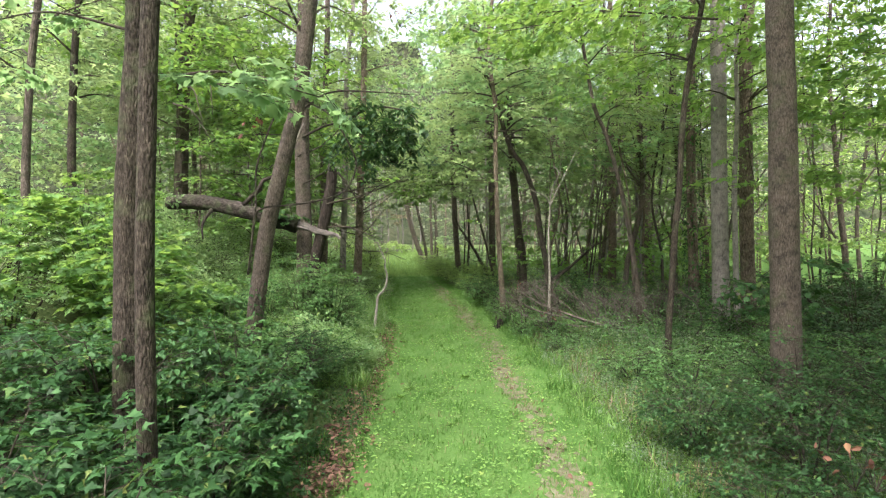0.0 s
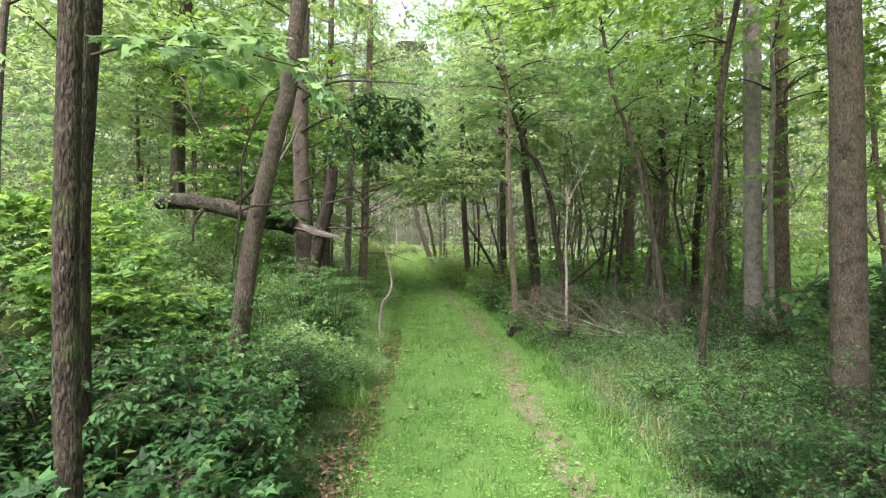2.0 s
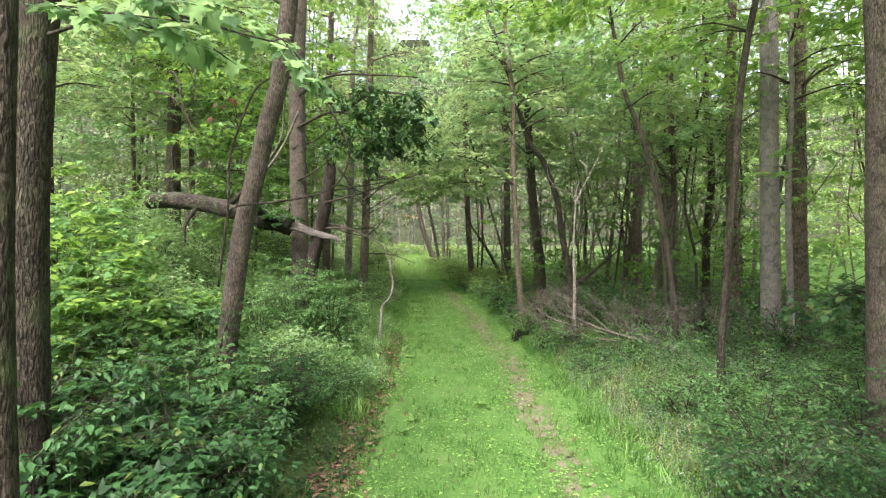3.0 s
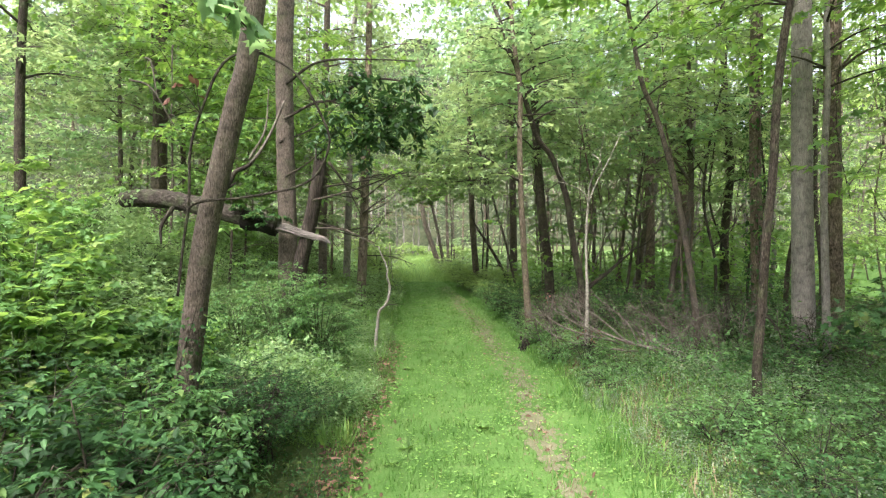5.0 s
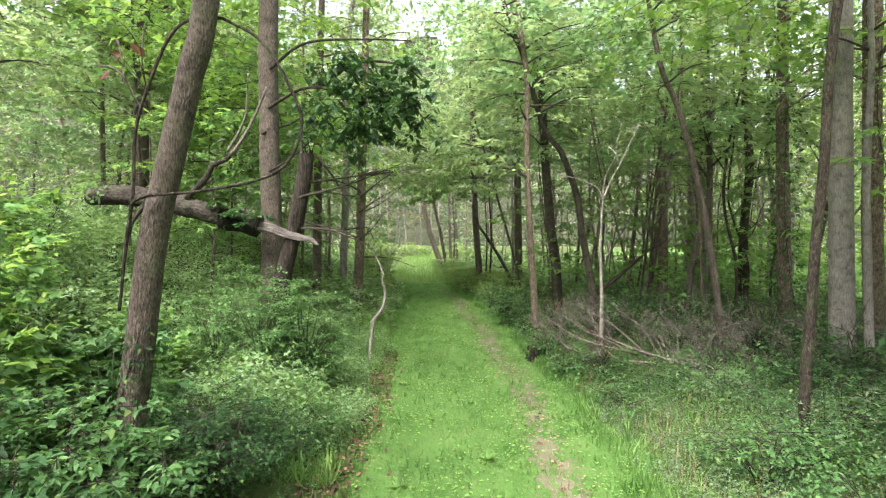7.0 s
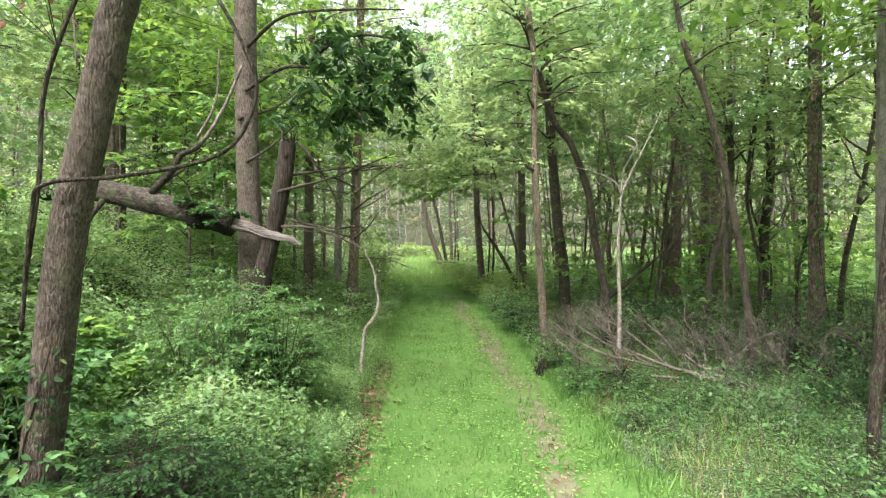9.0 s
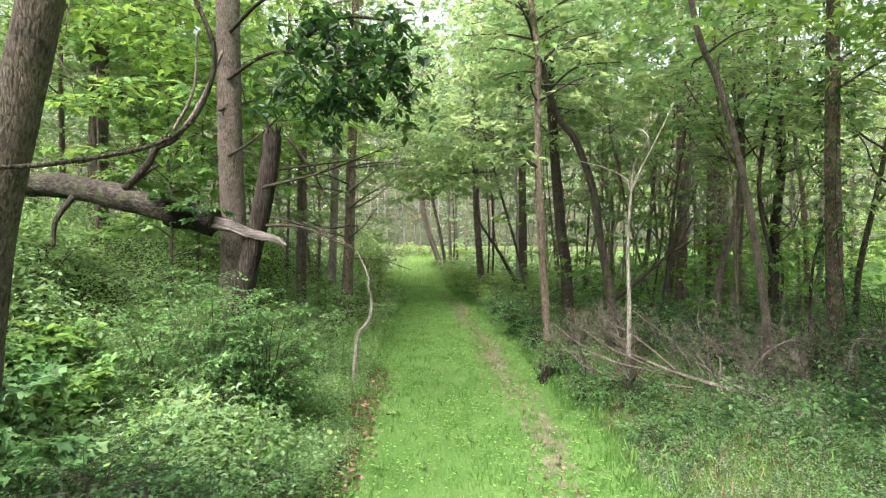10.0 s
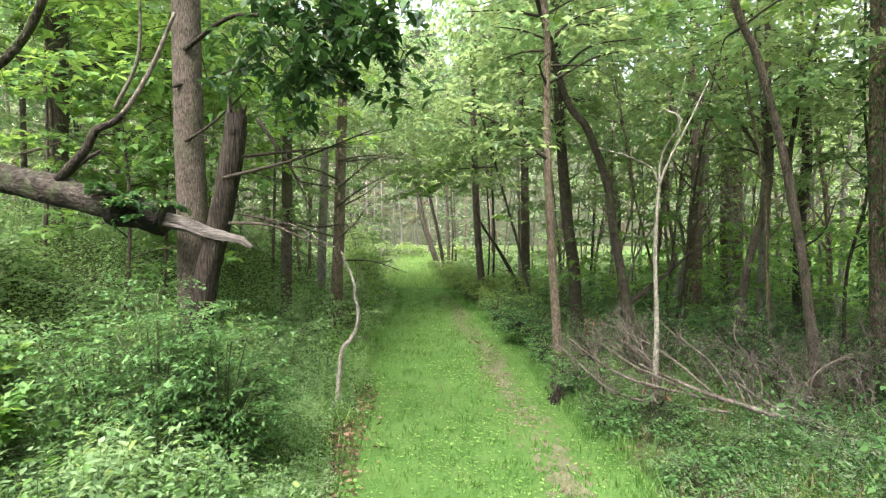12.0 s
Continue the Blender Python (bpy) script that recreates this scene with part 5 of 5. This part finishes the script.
def vine():
    o = np.array([-2.6, 6.75, 2.4])
    root = thing("vine", o, "thick brown vine looping round the leaning tree", "vine")
    a, s = bend([(-2.55, 6.72, 1.8), (-2.43, 6.68, 2.5), (-2.31, 6.64, 2.66), (-1.93, 6.72, 2.71), (-1.5, 6.8, 2.8), (-1.27, 6.8, 2.92), (-1.15, 6.8, 3.16), (-1.17, 6.8, 3.38), (-1.45, 6.85, 3.86), (-1.82, 6.95, 4.10)], 0.05)
    solid("loop", tube(a, 0.012, 8, 0.06, 1), BARK_DARK, root, origin=o)
    b, s = bend([(-1.82, 6.96, 4.10), (-2.02, 6.9, 4.08), (-2.19, 6.85, 3.92), (-2.36, 6.8, 3.47), (-2.45, 6.8, 3.15), (-2.45, 6.76, 2.7), (-2.5, 6.72, 2.2)], 0.05)
    solid("strand", tube(b, 0.013, 8, 0.06, 3), BARK_DARK, root, origin=o)


vine()


def crooked_sapling():
    o = np.array([-1.6, 11.9, float(land(-1.6, 11.9))])
    root = thing("dead_sapling", o, "crooked pale dead sapling leaning beside the path", "sapling")
    kinks = [o, (-1.53, 11.9, 0.61), (-1.51, 11.9, 0.82), (-1.40, 11.88, 0.97), (-1.31, 11.9, 1.13), (-1.30, 11.92, 1.34), (-1.345, 11.9, 1.53), (-1.335, 11.9, 1.68), (-1.40, 11.9, 1.85), (-1.51, 11.9, 2.10)]
    a, s = bend(kinks, 0.05)
    a = a + rng.normal(0, 0.005, a.shape)
    solid("stem", tube(a, 0.014 + 0.018 * (1 - s) ** 0.8, 10, 0.1, 1), BARK_WHITE, root, origin=o)
    for pts, r in (([(-1.51, 11.9, 2.10), (-1.79, 11.9, 2.25), (-2.06, 11.9, 2.40), (-2.36, 11.9, 2.50), (-2.79, 11.9, 2.61)], 0.011),
                   ([(-1.335, 11.9, 1.68), (-1.28, 11.88, 1.91), (-1.24, 11.88, 1.6), (-1.23, 11.88, 1.42)], 0.007), ([(-1.42, 11.88, 0.95), (-1.25, 11.85, 1.0), (-1.14, 11.85, 0.98)], 0.009),
                   ([(-1.6, 11.9, 2.15), (-1.5, 11.95, 2.35), (-1.35, 11.95, 2.42)], 0.006), ([(-2.06, 11.9, 2.40), (-1.95, 11.9, 2.15), (-1.7, 11.9, 1.85), (-1.55, 11.9, 1.72)], 0.006),
                   ([(-2.36, 11.9, 2.5), (-2.2, 11.9, 2.2), (-1.95, 11.9, 1.98)], 0.005)):
        li, ls = bend(pts, 0.06)
        li[1:] += rng.normal(0, 0.008, li[1:].shape)
        solid("branch", tube(li, r * (1 - 0.65 * ls), 6), WOOD_DEAD, root, origin=o)


crooked_sapling()


def dead_fall(name, label, pts, r, twigs, spread, material=WOOD_DEAD):
    """A fallen dead sapling: a bare stem with forking twigs."""
    li, s = bend(pts, 0.08)
    o = li[0]
    root = thing(name, o, label, "fallen branch")
    solid("stem", tube(li, r * (1 - 0.8 * s) + 0.004, 10, 0.05, r * 50), material, root, origin=o)
    h = Heap()
    d = unit(li[-1] - li[0])
    for q in range(twigs):
        k = int(rng.uniform(0.2, 1) * (len(li) - 1))
        ln = spread * rng.uniform(0.4, 1.1)
        w = unit(d * 0.9 + rng.normal(0, 0.6, 3) + [0, 0, 0.35]) * ln
        b, bs = bend([li[k], li[k] + w * 0.5 + rng.normal(0, 0.05, 3), li[k] + w], 0.1)
        solid("twig", tube(b, max(0.005, r * 0.28) * (1 - 0.75 * bs), 5), material, root, origin=o)
        for e in range(6):
            p = b[int(rng.uniform(0.3, 0.95) * (len(b) - 1))]
            h.add(rods([p], [p + unit(w + rng.normal(0, 0.5 * ln, 3)) * ln * 0.45], 0.004, 0.0015))
    tagged(solid("twig", h.geo(), material, root, origin=o), kind="stuff")
    return root


dead_fall("fallen_branch", "bare grey fallen sapling lying in the brush", [(4.4, 10.4, 0.02), (4.1, 10.8, 0.2), (3.86, 11.0, 0.27), (3.55, 11.2, 0.3), (3.3, 11.4, 0.34), (3.0, 11.5, 0.42), (2.72, 11.6, 0.52), (2.2, 11.9, 0.72)], 0.05, 12, 0.8)
dead_fall("fallen_branch", "forked grey stem lying beside the fallen sapling", [(3.92, 10.97, 0.16), (3.72, 11.08, 0.31), (3.5, 11.25, 0.42), (3.35, 11.5, 0.55)], 0.034, 5, 0.5)
for pts, r in (([(3.3, 11.5, 0.2), (2.6, 11.5, 0.28), (2.1, 11.5, 0.36), (1.77, 11.5, 0.5), (1.2, 11.55, 1.0)], 0.016), ([(2.9, 11.5, 0.38), (2.11, 11.5, 0.58), (1.7, 11.5, 0.8), (1.34, 11.5, 1.08)], 0.014),
               ([(3.0, 11.6, 0.32), (2.4, 11.5, 0.62), (2.1, 11.5, 0.76), (1.72, 11.5, 1.02)], 0.013), ([(3.2, 11.6, 0.3), (2.7, 11.8, 0.75), (2.3, 12.0, 1.0), (1.9, 12.2, 1.15)], 0.012),
               ([(3.4, 11.6, 0.25), (3.2, 11.9, 0.7), (2.8, 12.2, 1.05), (2.6, 12.4, 1.3)], 0.012), ([(3.6, 11.5, 0.2), (3.7, 11.7, 0.6), (3.5, 11.9, 1.0), (3.55, 12.0, 1.3)], 0.010)):
    dead_fall("fallen_branch", "thin bleached branch of the fallen sapling", pts, r, 7, 0.55)
for pts in ([(3.7, 11.4, 0.0), (3.77, 11.5, 0.25), (4.37, 11.5, 0.78), (4.77, 11.5, 0.92), (5.24, 11.5, 0.64)], [(4.9, 11.8, 0.1), (4.7, 11.5, 0.85), (4.2, 11.4, 0.75), (4.05, 11.4, 0.35)], [(5.6, 10.9, 0.0), (5.3, 10.7, 0.8), (4.8, 10.6, 1.1), (4.6, 10.5, 0.7)]):
    dead_fall("fallen_branch", "arching thin grey twigs in the undergrowth", pts, 0.010, 8, 0.5)
for q in range(40):
    x, y = (rng.uniform(1.7, 5.2), rng.uniform(11.4, 14)) if q < 26 else (rng.uniform(4.2, 7.2), rng.uniform(10.2, 12.5))
    dead_fall("dead_brush", "fine bare grey twigs of dead brush", [(x, y, float(land(x, y))), (x - rng.uniform(0, 0.3), y, 0.4), (x - rng.uniform(0.0, 0.8), y + rng.normal(0, 0.3), rng.uniform(0.6, 1.1))], 0.005, 10, 0.5, BARK_TWIG if q % 4 == 0 else WOOD_DEAD)
dead_fall("leaning_pole", "dark fallen pole leaning on the trees", [(1.98, 22.4, 0.4), (1.3, 22.4, 1.62), (0.72, 22.4, 2.5), (0.5, 22.4, 2.95)], 0.07, 4, 0.8, BARK_DARK)
dead_fall("leaning_pole", "dark fallen pole propped among saplings", [(3.1, 16.0, 0.6), (3.9, 16.0, 1.2), (4.8, 16.0, 2.0)], 0.08, 5, 0.8, BARK_DARK)


def stump():
    o = np.array([1.32, 12.3, 0.0])
    root = thing("stump", o, "small dark rotten stump at the path's edge", "stump")
    li = np.array(o + np.array([[0, 0, -0.05], [0.01, 0, 0.06], [0.03, 0.01, 0.13], [0.02, 0, 0.2]]))
    solid("stub", tube(li, [0.075, 0.06, 0.05, 0.025], 12, 0.3, 2), BARK_BLACK, root, origin=o)
    n = 46
    at = o + [0.02, 0, 0.22] + rng.normal(0, 1, (n, 3)) * [0.07, 0.06, 0.08]
    solid("dead_foliage", leaves(at, rng.normal(0, 0.6, (n, 3)) - [0, 0, 0.9], rng.normal(0, 1, (n, 3)), rng.uniform(0.05, 0.11, n), POINTED), BARK_TWIG, root, "withered dark leaves hanging on the stump", origin=o)


stump()


# ---- branch of maple leaves over the path ----
def overhanging(name, label, start, sprays, reach, material, spread, size=1.0):
    o = np.array(start, float)
    root = thing(name, o, label, "branch")
    end = o + np.array(reach)
    li, s = bend([o, (o + end) / 2 + [0, 0, 0.15], end], 0.1)
    w = Heap()
    solid("limb", tube(li, 0.02 * (1 - 0.7 * s) * size, 6, 0.05), BARK_TWIG, root, origin=o)
    at = np.array([li[int(u * (len(li) - 1))] for u in rng.uniform(0.25, 1, sprays)]) + rng.normal(0, 1, (sprays, 3)) * spread
    yaw = math.atan2(reach[1], reach[0]) + rng.normal(0, 0.8, sprays)
    tilt, sc = rng.normal(-0.15, 0.25, sprays), rng.uniform(0.5, 1.0, sprays) * size
    w.add(strew_stems(SPRAY_MAPLE, at, yaw, tilt, sc, 0.004))
    near = np.array([li[np.argmin(np.linalg.norm(li - p, axis=1))] for p in at])
    w.add(rods(near, at, 0.006, 0.004))
    tagged(solid("twig", w.geo(), BARK_TWIG, root, origin=o), kind="stuff")
    solid("foliage", leaves(*strew(SPRAY_MAPLE, at, yaw, tilt, sc, np.full(sprays, 0.75)), MAPLE), material, root, origin=o)


overhanging("maple_branch", "overhanging branch of bright green maple leaves", (4.2, 8.0, 5.6), 30, (-3.3, 0.8, 0.1), LEAF_MAPLE, (0.35, 0.5, 0.22))
overhanging("maple_branch", "overhanging branch of bright green maple leaves", (4.0, 9.5, 6.3), 26, (-3.6, 0.5, 0.0), LEAF_MAPLE, (0.35, 0.5, 0.25))
overhanging("maple_branch", "maple branch hanging before the leaning trunks", (1.0, 20.3, 4.2), 26, (-2.7, 0.0, -0.5), LEAF_MAPLE, (0.35, 0.4, 0.32), 1.0)
overhanging("maple_branch", "bright maple sprays behind the fallen log", (-6.3, 12.6, 3.5), 20, (2.5, -0.5, 0.1), LEAF_MAPLE, (0.4, 0.4, 0.3))
overhanging("maple_branch", "bright maple sprays behind the fallen log", (-6.0, 12.2, 4.3), 20, (2.7, -0.6, 0.2), LEAF_MAPLE, (0.4, 0.4, 0.3))
overhanging("maple_branch", "leafy branch reaching over the bank", (-2.6, 4.4, 3.6), 7, (1.7, -0.6, -0.25), LEAF_DEEP, (0.3, 0.3, 0.08), 0.7)
overhanging("maple_branch", "leafy branch of the tall dark trunk", (-2.6, 4.4, 4.05), 6, (-1.6, 0.2, 0.1), LEAF_DEEP, (0.3, 0.3, 0.1), 0.7)
overhanging("maple_branch", "maple branch with broad leaves by the trunk", (5.9, 8.2, 1.2), 14, (-1.2, -0.6, 0.5), LEAF_SHRUB, (0.3, 0.3, 0.25), 0.9)

def dead_sprig(x, y, z, n, label):
    o = np.array([x, y, z])
    root = thing("dead_sprig", o, label, "dead leaves")
    at = o + rng.normal(0, 1, (n, 3)) * [0.14, 0.12, 0.08]
    solid("foliage", leaves(at, rng.normal(0, 1, (n, 3)) - [0, 0, 0.6], rng.normal(0, 1, (n, 3)), rng.uniform(0.05, 0.10, n), POINTED), LEAF_RUST, root, origin=o)
    tagged(solid("twig", rods(np.repeat(o[None] - [0, 0, 0.25], n, 0), at, 0.004, 0.002), BARK_TWIG, root, origin=o), kind="stuff")


dead_sprig(2.95, 3.45, 0.85, 10, "withered rust-brown leaves on a broken shrub tip")
dead_sprig(3.05, 3.75, 0.7, 8, "withered rust-brown leaves on a broken shrub tip")
dead_sprig(2.42, 11.5, 0.5, 20, "rust-brown dead leaves caught in the brush")
dead_sprig(1.75, 12.6, 1.1, 9, "rust-brown dead leaves caught in the brush")
dead_sprig(-0.75, 9.2, 6.2, 10, "cluster of reddish dead leaves high over the path")
dead_sprig(-2.35, 6.8, 3.75, 7, "orange autumn leaves on the vine")

# ---- the woods behind: saplings, foliage, distance ----
def woods(name, n, region, label, material, z_lo, z_hi, size=1.0):
    x, y, z = region(n)
    clear = (np.abs(x - path_x(y)) > 1.5 + 0.06 * np.clip(6 - z, 0, 6)) | ((z > 5.2) & (y < 27)) | ((z > 3.3) & (y > 17.5) & (y < 27))
    clear &= (y < 8) | (y > 24) | (z < 9.5) | (np.abs(x - path_x(y) - 0.3) > 1.7)
    clear &= (y < 27) | (y > 49) | (np.abs(x - path_x(y)) > 3.2) | (z > 6.5)
    x, y, z = x[clear], y[clear], z[clear] + land(x[clear], y[clear])
    at = np.stack([x, y, z], 1)
    g, tw = Heap(), Heap()
    yaw, tilt = rng.uniform(0, 6.3, len(x)), rng.normal(-0.05, 0.16, len(x))
    sc = rng.uniform(0.7, 1.4, len(x)) * size
    for q in range(2):
        s = np.arange(len(x)) % 2 == q
        g.add(leaves(*strew((SPRAY_FAR if size > 1.25 else SPRAY_MID)[q], at[s], yaw[s], tilt[s], sc[s], np.sqrt(sc[s]) * 0.9), OVAL if size > 1.25 else PALM))
        tw.add(strew_stems(SPRAY_FAR[q], at[s], yaw[s], tilt[s], sc[s], 0.006, 1))
    root = tagged(new(name), label, "woods", kind="stuff")
    solid("foliage", g.geo(), material, root)
    solid("twigs", tw.geo(), BARK_TWIG, root)


def clumped(x0, x1, y0, y1, z0, z1, clumps):
    """Foliage in layered clumps with gaps between."""
    def f(n):
        c = np.stack([rng.uniform(x0, x1, clumps), rng.uniform(y0, y1, clumps), rng.uniform(z0, z1, clumps)], 1)
        k = rng.integers(0, clumps, n)
        p = c[k] + rng.normal(0, 1, (n, 3)) * [0.8, 0.8, 0.17]
        return p[:, 0], p[:, 1], np.clip(p[:, 2], 0.4, 40)
    return f


woods("woodland_foliage", 70, clumped(1.9, 8.5, 13.5, 17.5, 4.0, 6.6, 12), "dense leafy sprays hanging before the trunks", LEAF_WOOD, 0, 0)
woods("woodland_foliage", 190, clumped(-6.5, -3.3, 12, 16, 3.4, 6.6, 22), "bright leafy sprays over the bank", LEAF_MAPLE, 0, 0)
woods("woodland_foliage", 430, clumped(2.6, 13, 15, 25, 0.5, 2.6, 90), "low leafy shoots between the trunks", LEAF_MAPLE, 0, 0)
woods("woodland_foliage", 400, clumped(2.4, 9, 13, 26, 3.0, 9.0, 46), "layered leaves of the saplings among the trunks", LEAF_WOOD, 0, 0)
woods("woodland_foliage", 2200, clumped(-15, -3.4, 15, 28, 1.5, 11, 220), "layered leaves of the trees on the bank", LEAF_WOOD, 0, 0)
woods("woodland_foliage", 2100, clumped(-24, 26, 27, 46, 0.8, 17, 400), "far green foliage of the woods", LEAF_FAR, 0, 0, 1.5)
woods("woodland_foliage", 700, clumped(-3.2, 3.4, 18, 27, 3.8, 9.0, 80), "leaves meeting over the far path", LEAF_WOOD, 0, 0)
woods("woodland_foliage", 170, clumped(-5, 2, 25, 31, 9.0, 16.5, 28), "high leaves where the woods open over the path", LEAF_DEEP, 0, 0, 1.2)
woods("woodland_foliage", 300, clumped(-3.8, 3.2, 21.5, 26.8, 5.6, 9.5, 46), "high leaves closing over the far path", LEAF_DEEP, 0, 0, 1.1)
woods("woodland_foliage", 480, clumped(-14, -4.2, 14, 20, 2.6, 6.2, 60), "leafy saplings filling the bank behind the log", LEAF_DEEP, 0, 0, 0.95)
woods("woodland_foliage", 600, clumped(-9, -3.4, 11.6, 16, 3.8, 9.5, 80), "bright layered leaves behind the fallen log", LEAF_MAPLE, 0, 0, 0.85)
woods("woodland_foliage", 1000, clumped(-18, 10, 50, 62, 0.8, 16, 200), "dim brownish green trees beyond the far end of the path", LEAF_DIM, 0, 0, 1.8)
woods("woodland_foliage", 600, clumped(-14, 15, 22.5, 29, 7.0, 13.5, 90), "high leaves behind the trunks", LEAF_DEEP, 0, 0, 1.2)
# leaf roof mostly above the view, added to even out the light
woods("woodland_foliage", 1000, clumped(-7, 13, 3, 28, 10.8, 16, 150), "added leaf roof that softens the light", LEAF_WOOD, 0, 0, 1.5)
woods("woodland_foliage", 420, clumped(1.5, 11, 17, 25, 8.0, 14, 60), "high leaves behind the trunks of the flat side", LEAF_DEEP, 0, 0, 1.2)
# the sun on this edge comes from the leaf colour
woods("woodland_foliage", 900, clumped(10, 24, 8, 26, 1.0, 11, 150), "leaves at the wood's edge in a sun-tinted yellow-green", LEAF_SUN_TINT, 0, 0)
woods("woodland_foliage", 560, clumped(-17, -7.5, 8, 17, 1.5, 8.5, 110), "bright leaves over the bank", LEAF_WOOD, 0, 0)


woods("woodland_foliage", 320, clumped(5.4, 9.5, 7.0, 10.5, 3.2, 7.4, 40), "layered bright maple leaves beside the large trunk", LEAF_MAPLE, 0, 0, 0.8)
woods("woodland_foliage", 150, clumped(2.4, 8, 8.5, 13, 5.6, 8.5, 24), "layered maple leaves high over the flat side", LEAF_MAPLE, 0, 0, 0.9)
# never in view: added to close the woods behind and shade the start
woods("woodland_foliage", 500, clumped(-12, 12, -9, -1, 1.0, 9, 120), "added unseen foliage behind the start of the path", LEAF_WOOD, 0, 0, 1.3)
# out of view overhead, added only to darken the shrubs below
woods("woodland_foliage", 1000, clumped(2.6, 8, -2, 4.8, 5.5, 9, 90), "added unseen leaves that shade the first shrubs", LEAF_WOOD, 0, 0, 1.2)

# slender saplings standing in the woods on the flat side
SAPS = random.Random(5)
for q in range(52):
    x, y = SAPS.uniform(2.4, 14), SAPS.uniform(13.5, 27)
    if x < 0.55 * (y - 10) * 0.3 + 1.2:
        x += 2.5
    le = SAPS.gauss(0, 0.13)
    bark = (BARK_BROWN, BARK_DARK, BARK_GREY, BARK_PALE)[SAPS.choice((0, 0, 0, 1, 2, 3))]
    # every third crown has the lighter leaf colour that imitates sun
    tree("sapling", "slender sapling trunk standing in the woods", [(x, y, 0.3), (x + le + SAPS.gauss(0, 0.05), y, 1.6), (x + 2.4 * le + SAPS.gauss(0, 0.18), y, 3.2), (x + 4 * le, y, 5.0)],
         SAPS.choice((0.024, 0.03, 0.04, 0.06, 0.08)), bark, SAPS.uniform(7, 10), (3.4, 8, 5, 1.2), LEAF_WOOD if q % 3 else LEAF_SUN_TINT, 0, 8, 0.6)
for q in range(9):
    x, y = SAPS.uniform(-12, -4.5), SAPS.uniform(13, 26)
    le = SAPS.gauss(0, 0.13)
    z = float(land(x, y))
    tree("sapling", "slender sapling trunk on the bank", [(x, y, z + 0.3), (x + le, y, z + 1.6), (x + 2.4 * le, y, z + 3.2), (x + 4 * le, y, z + 5.0)],
         SAPS.choice((0.04, 0.06, 0.09)), BARK_GREY, SAPS.uniform(8, 11), (4, 9, 6, 1.3), LEAF_WOOD, 30, 8, 0.6)


# pale colour stands for open daylight on these leaves
woods("woodland_foliage", 1100, clumped(10, 30, 24, 40, 0.6, 12, 160), "pale sun-tinted leaves at the open edge of the woods", LEAF_SUN_TINT, 0, 0, 1.4)


woods("woodland_foliage", 560, clumped(0.4, 5.4, 13.5, 20, 4.6, 9.5, 48), "maple leaves over the flat side of the path", LEAF_DEEP, 0, 0, 0.85)


# yellow-green leaf colour carries the light from the open side
woods("woodland_foliage", 120, clumped(6, 14, 10, 18, 5.0, 9.5, 24), "maple leaves high on the flat side", LEAF_SUN_TINT, 0, 0, 0.9)


# added above the view as a light blocker for the flat side
woods("woodland_foliage", 220, clumped(5, 13, 2, 8, 7.5, 11, 30), "added unseen leaves shading the flat side of the woods", LEAF_WOOD, 0, 0, 1.3)


def far_trunks():
    for q in range(210):
        x, y = rng.uniform(-20, 24), rng.uniform(17, 50)
        if abs(x - path_x(y)) < 2.6 or (abs(x) < 4 and y < 28):
            continue
        r = rng.choice([0.03, 0.04, 0.055, 0.08, 0.12], p=[0.3, 0.3, 0.2, 0.15, 0.05])
        z = float(land(x, y))
        le = rng.normal(0, 0.1, 2)
        o = np.array([x, y, z])
        li, s = bend([o - [0, 0, 0.1], (x + le[0] * 3 + rng.normal(0, 0.05), y, z + 3), (x + le[0] * 7, y + le[1] * 7, z + 7), (x + le[0] * 12, y, z + 13)], 0.6)
        ob = solid("far_trunk", tube(li, r * (1 - 0.6 * s), 8, 0.05, q), (BARK_BROWN, BARK_BROWN, BARK_GREY, BARK_DARK)[q % 4], origin=o)
        tagged(ob, "thin straight trunk standing far back in the woods", "tree trunk", "far trunks of the woods")


far_trunks()
xs, ys = np.meshgrid(np.linspace(14.5, 62, 60), np.linspace(13, 62, 60), indexing="ij")
a, e = np.meshgrid(np.arange(59), np.arange(59), indexing="ij")
meadow = solid("meadow", (np.stack([xs + 0.8 * np.sin(ys * 0.7), ys, land(xs, ys) + 0.03 + 0.03 * (xs - 14.5)], -1).reshape(-1, 3), np.stack([a * 60 + e, (a + 1) * 60 + e, (a + 1) * 60 + e + 1, a * 60 + e + 1], -1).reshape(-1, 4)), TURF)
tagged(meadow, "open light green meadow beyond the trees", "meadow", kind="structure")


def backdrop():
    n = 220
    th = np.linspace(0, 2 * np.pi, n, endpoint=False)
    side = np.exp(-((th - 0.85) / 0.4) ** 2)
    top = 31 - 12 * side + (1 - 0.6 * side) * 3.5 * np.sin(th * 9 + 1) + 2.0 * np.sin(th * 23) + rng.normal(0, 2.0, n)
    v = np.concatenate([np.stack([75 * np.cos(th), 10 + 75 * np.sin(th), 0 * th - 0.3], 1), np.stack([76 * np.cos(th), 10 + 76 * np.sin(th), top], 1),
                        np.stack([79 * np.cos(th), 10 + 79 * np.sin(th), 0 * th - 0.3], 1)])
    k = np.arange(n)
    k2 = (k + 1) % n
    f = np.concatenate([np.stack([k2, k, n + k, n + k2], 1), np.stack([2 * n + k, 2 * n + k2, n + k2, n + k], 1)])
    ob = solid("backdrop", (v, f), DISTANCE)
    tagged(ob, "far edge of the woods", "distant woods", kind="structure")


backdrop()
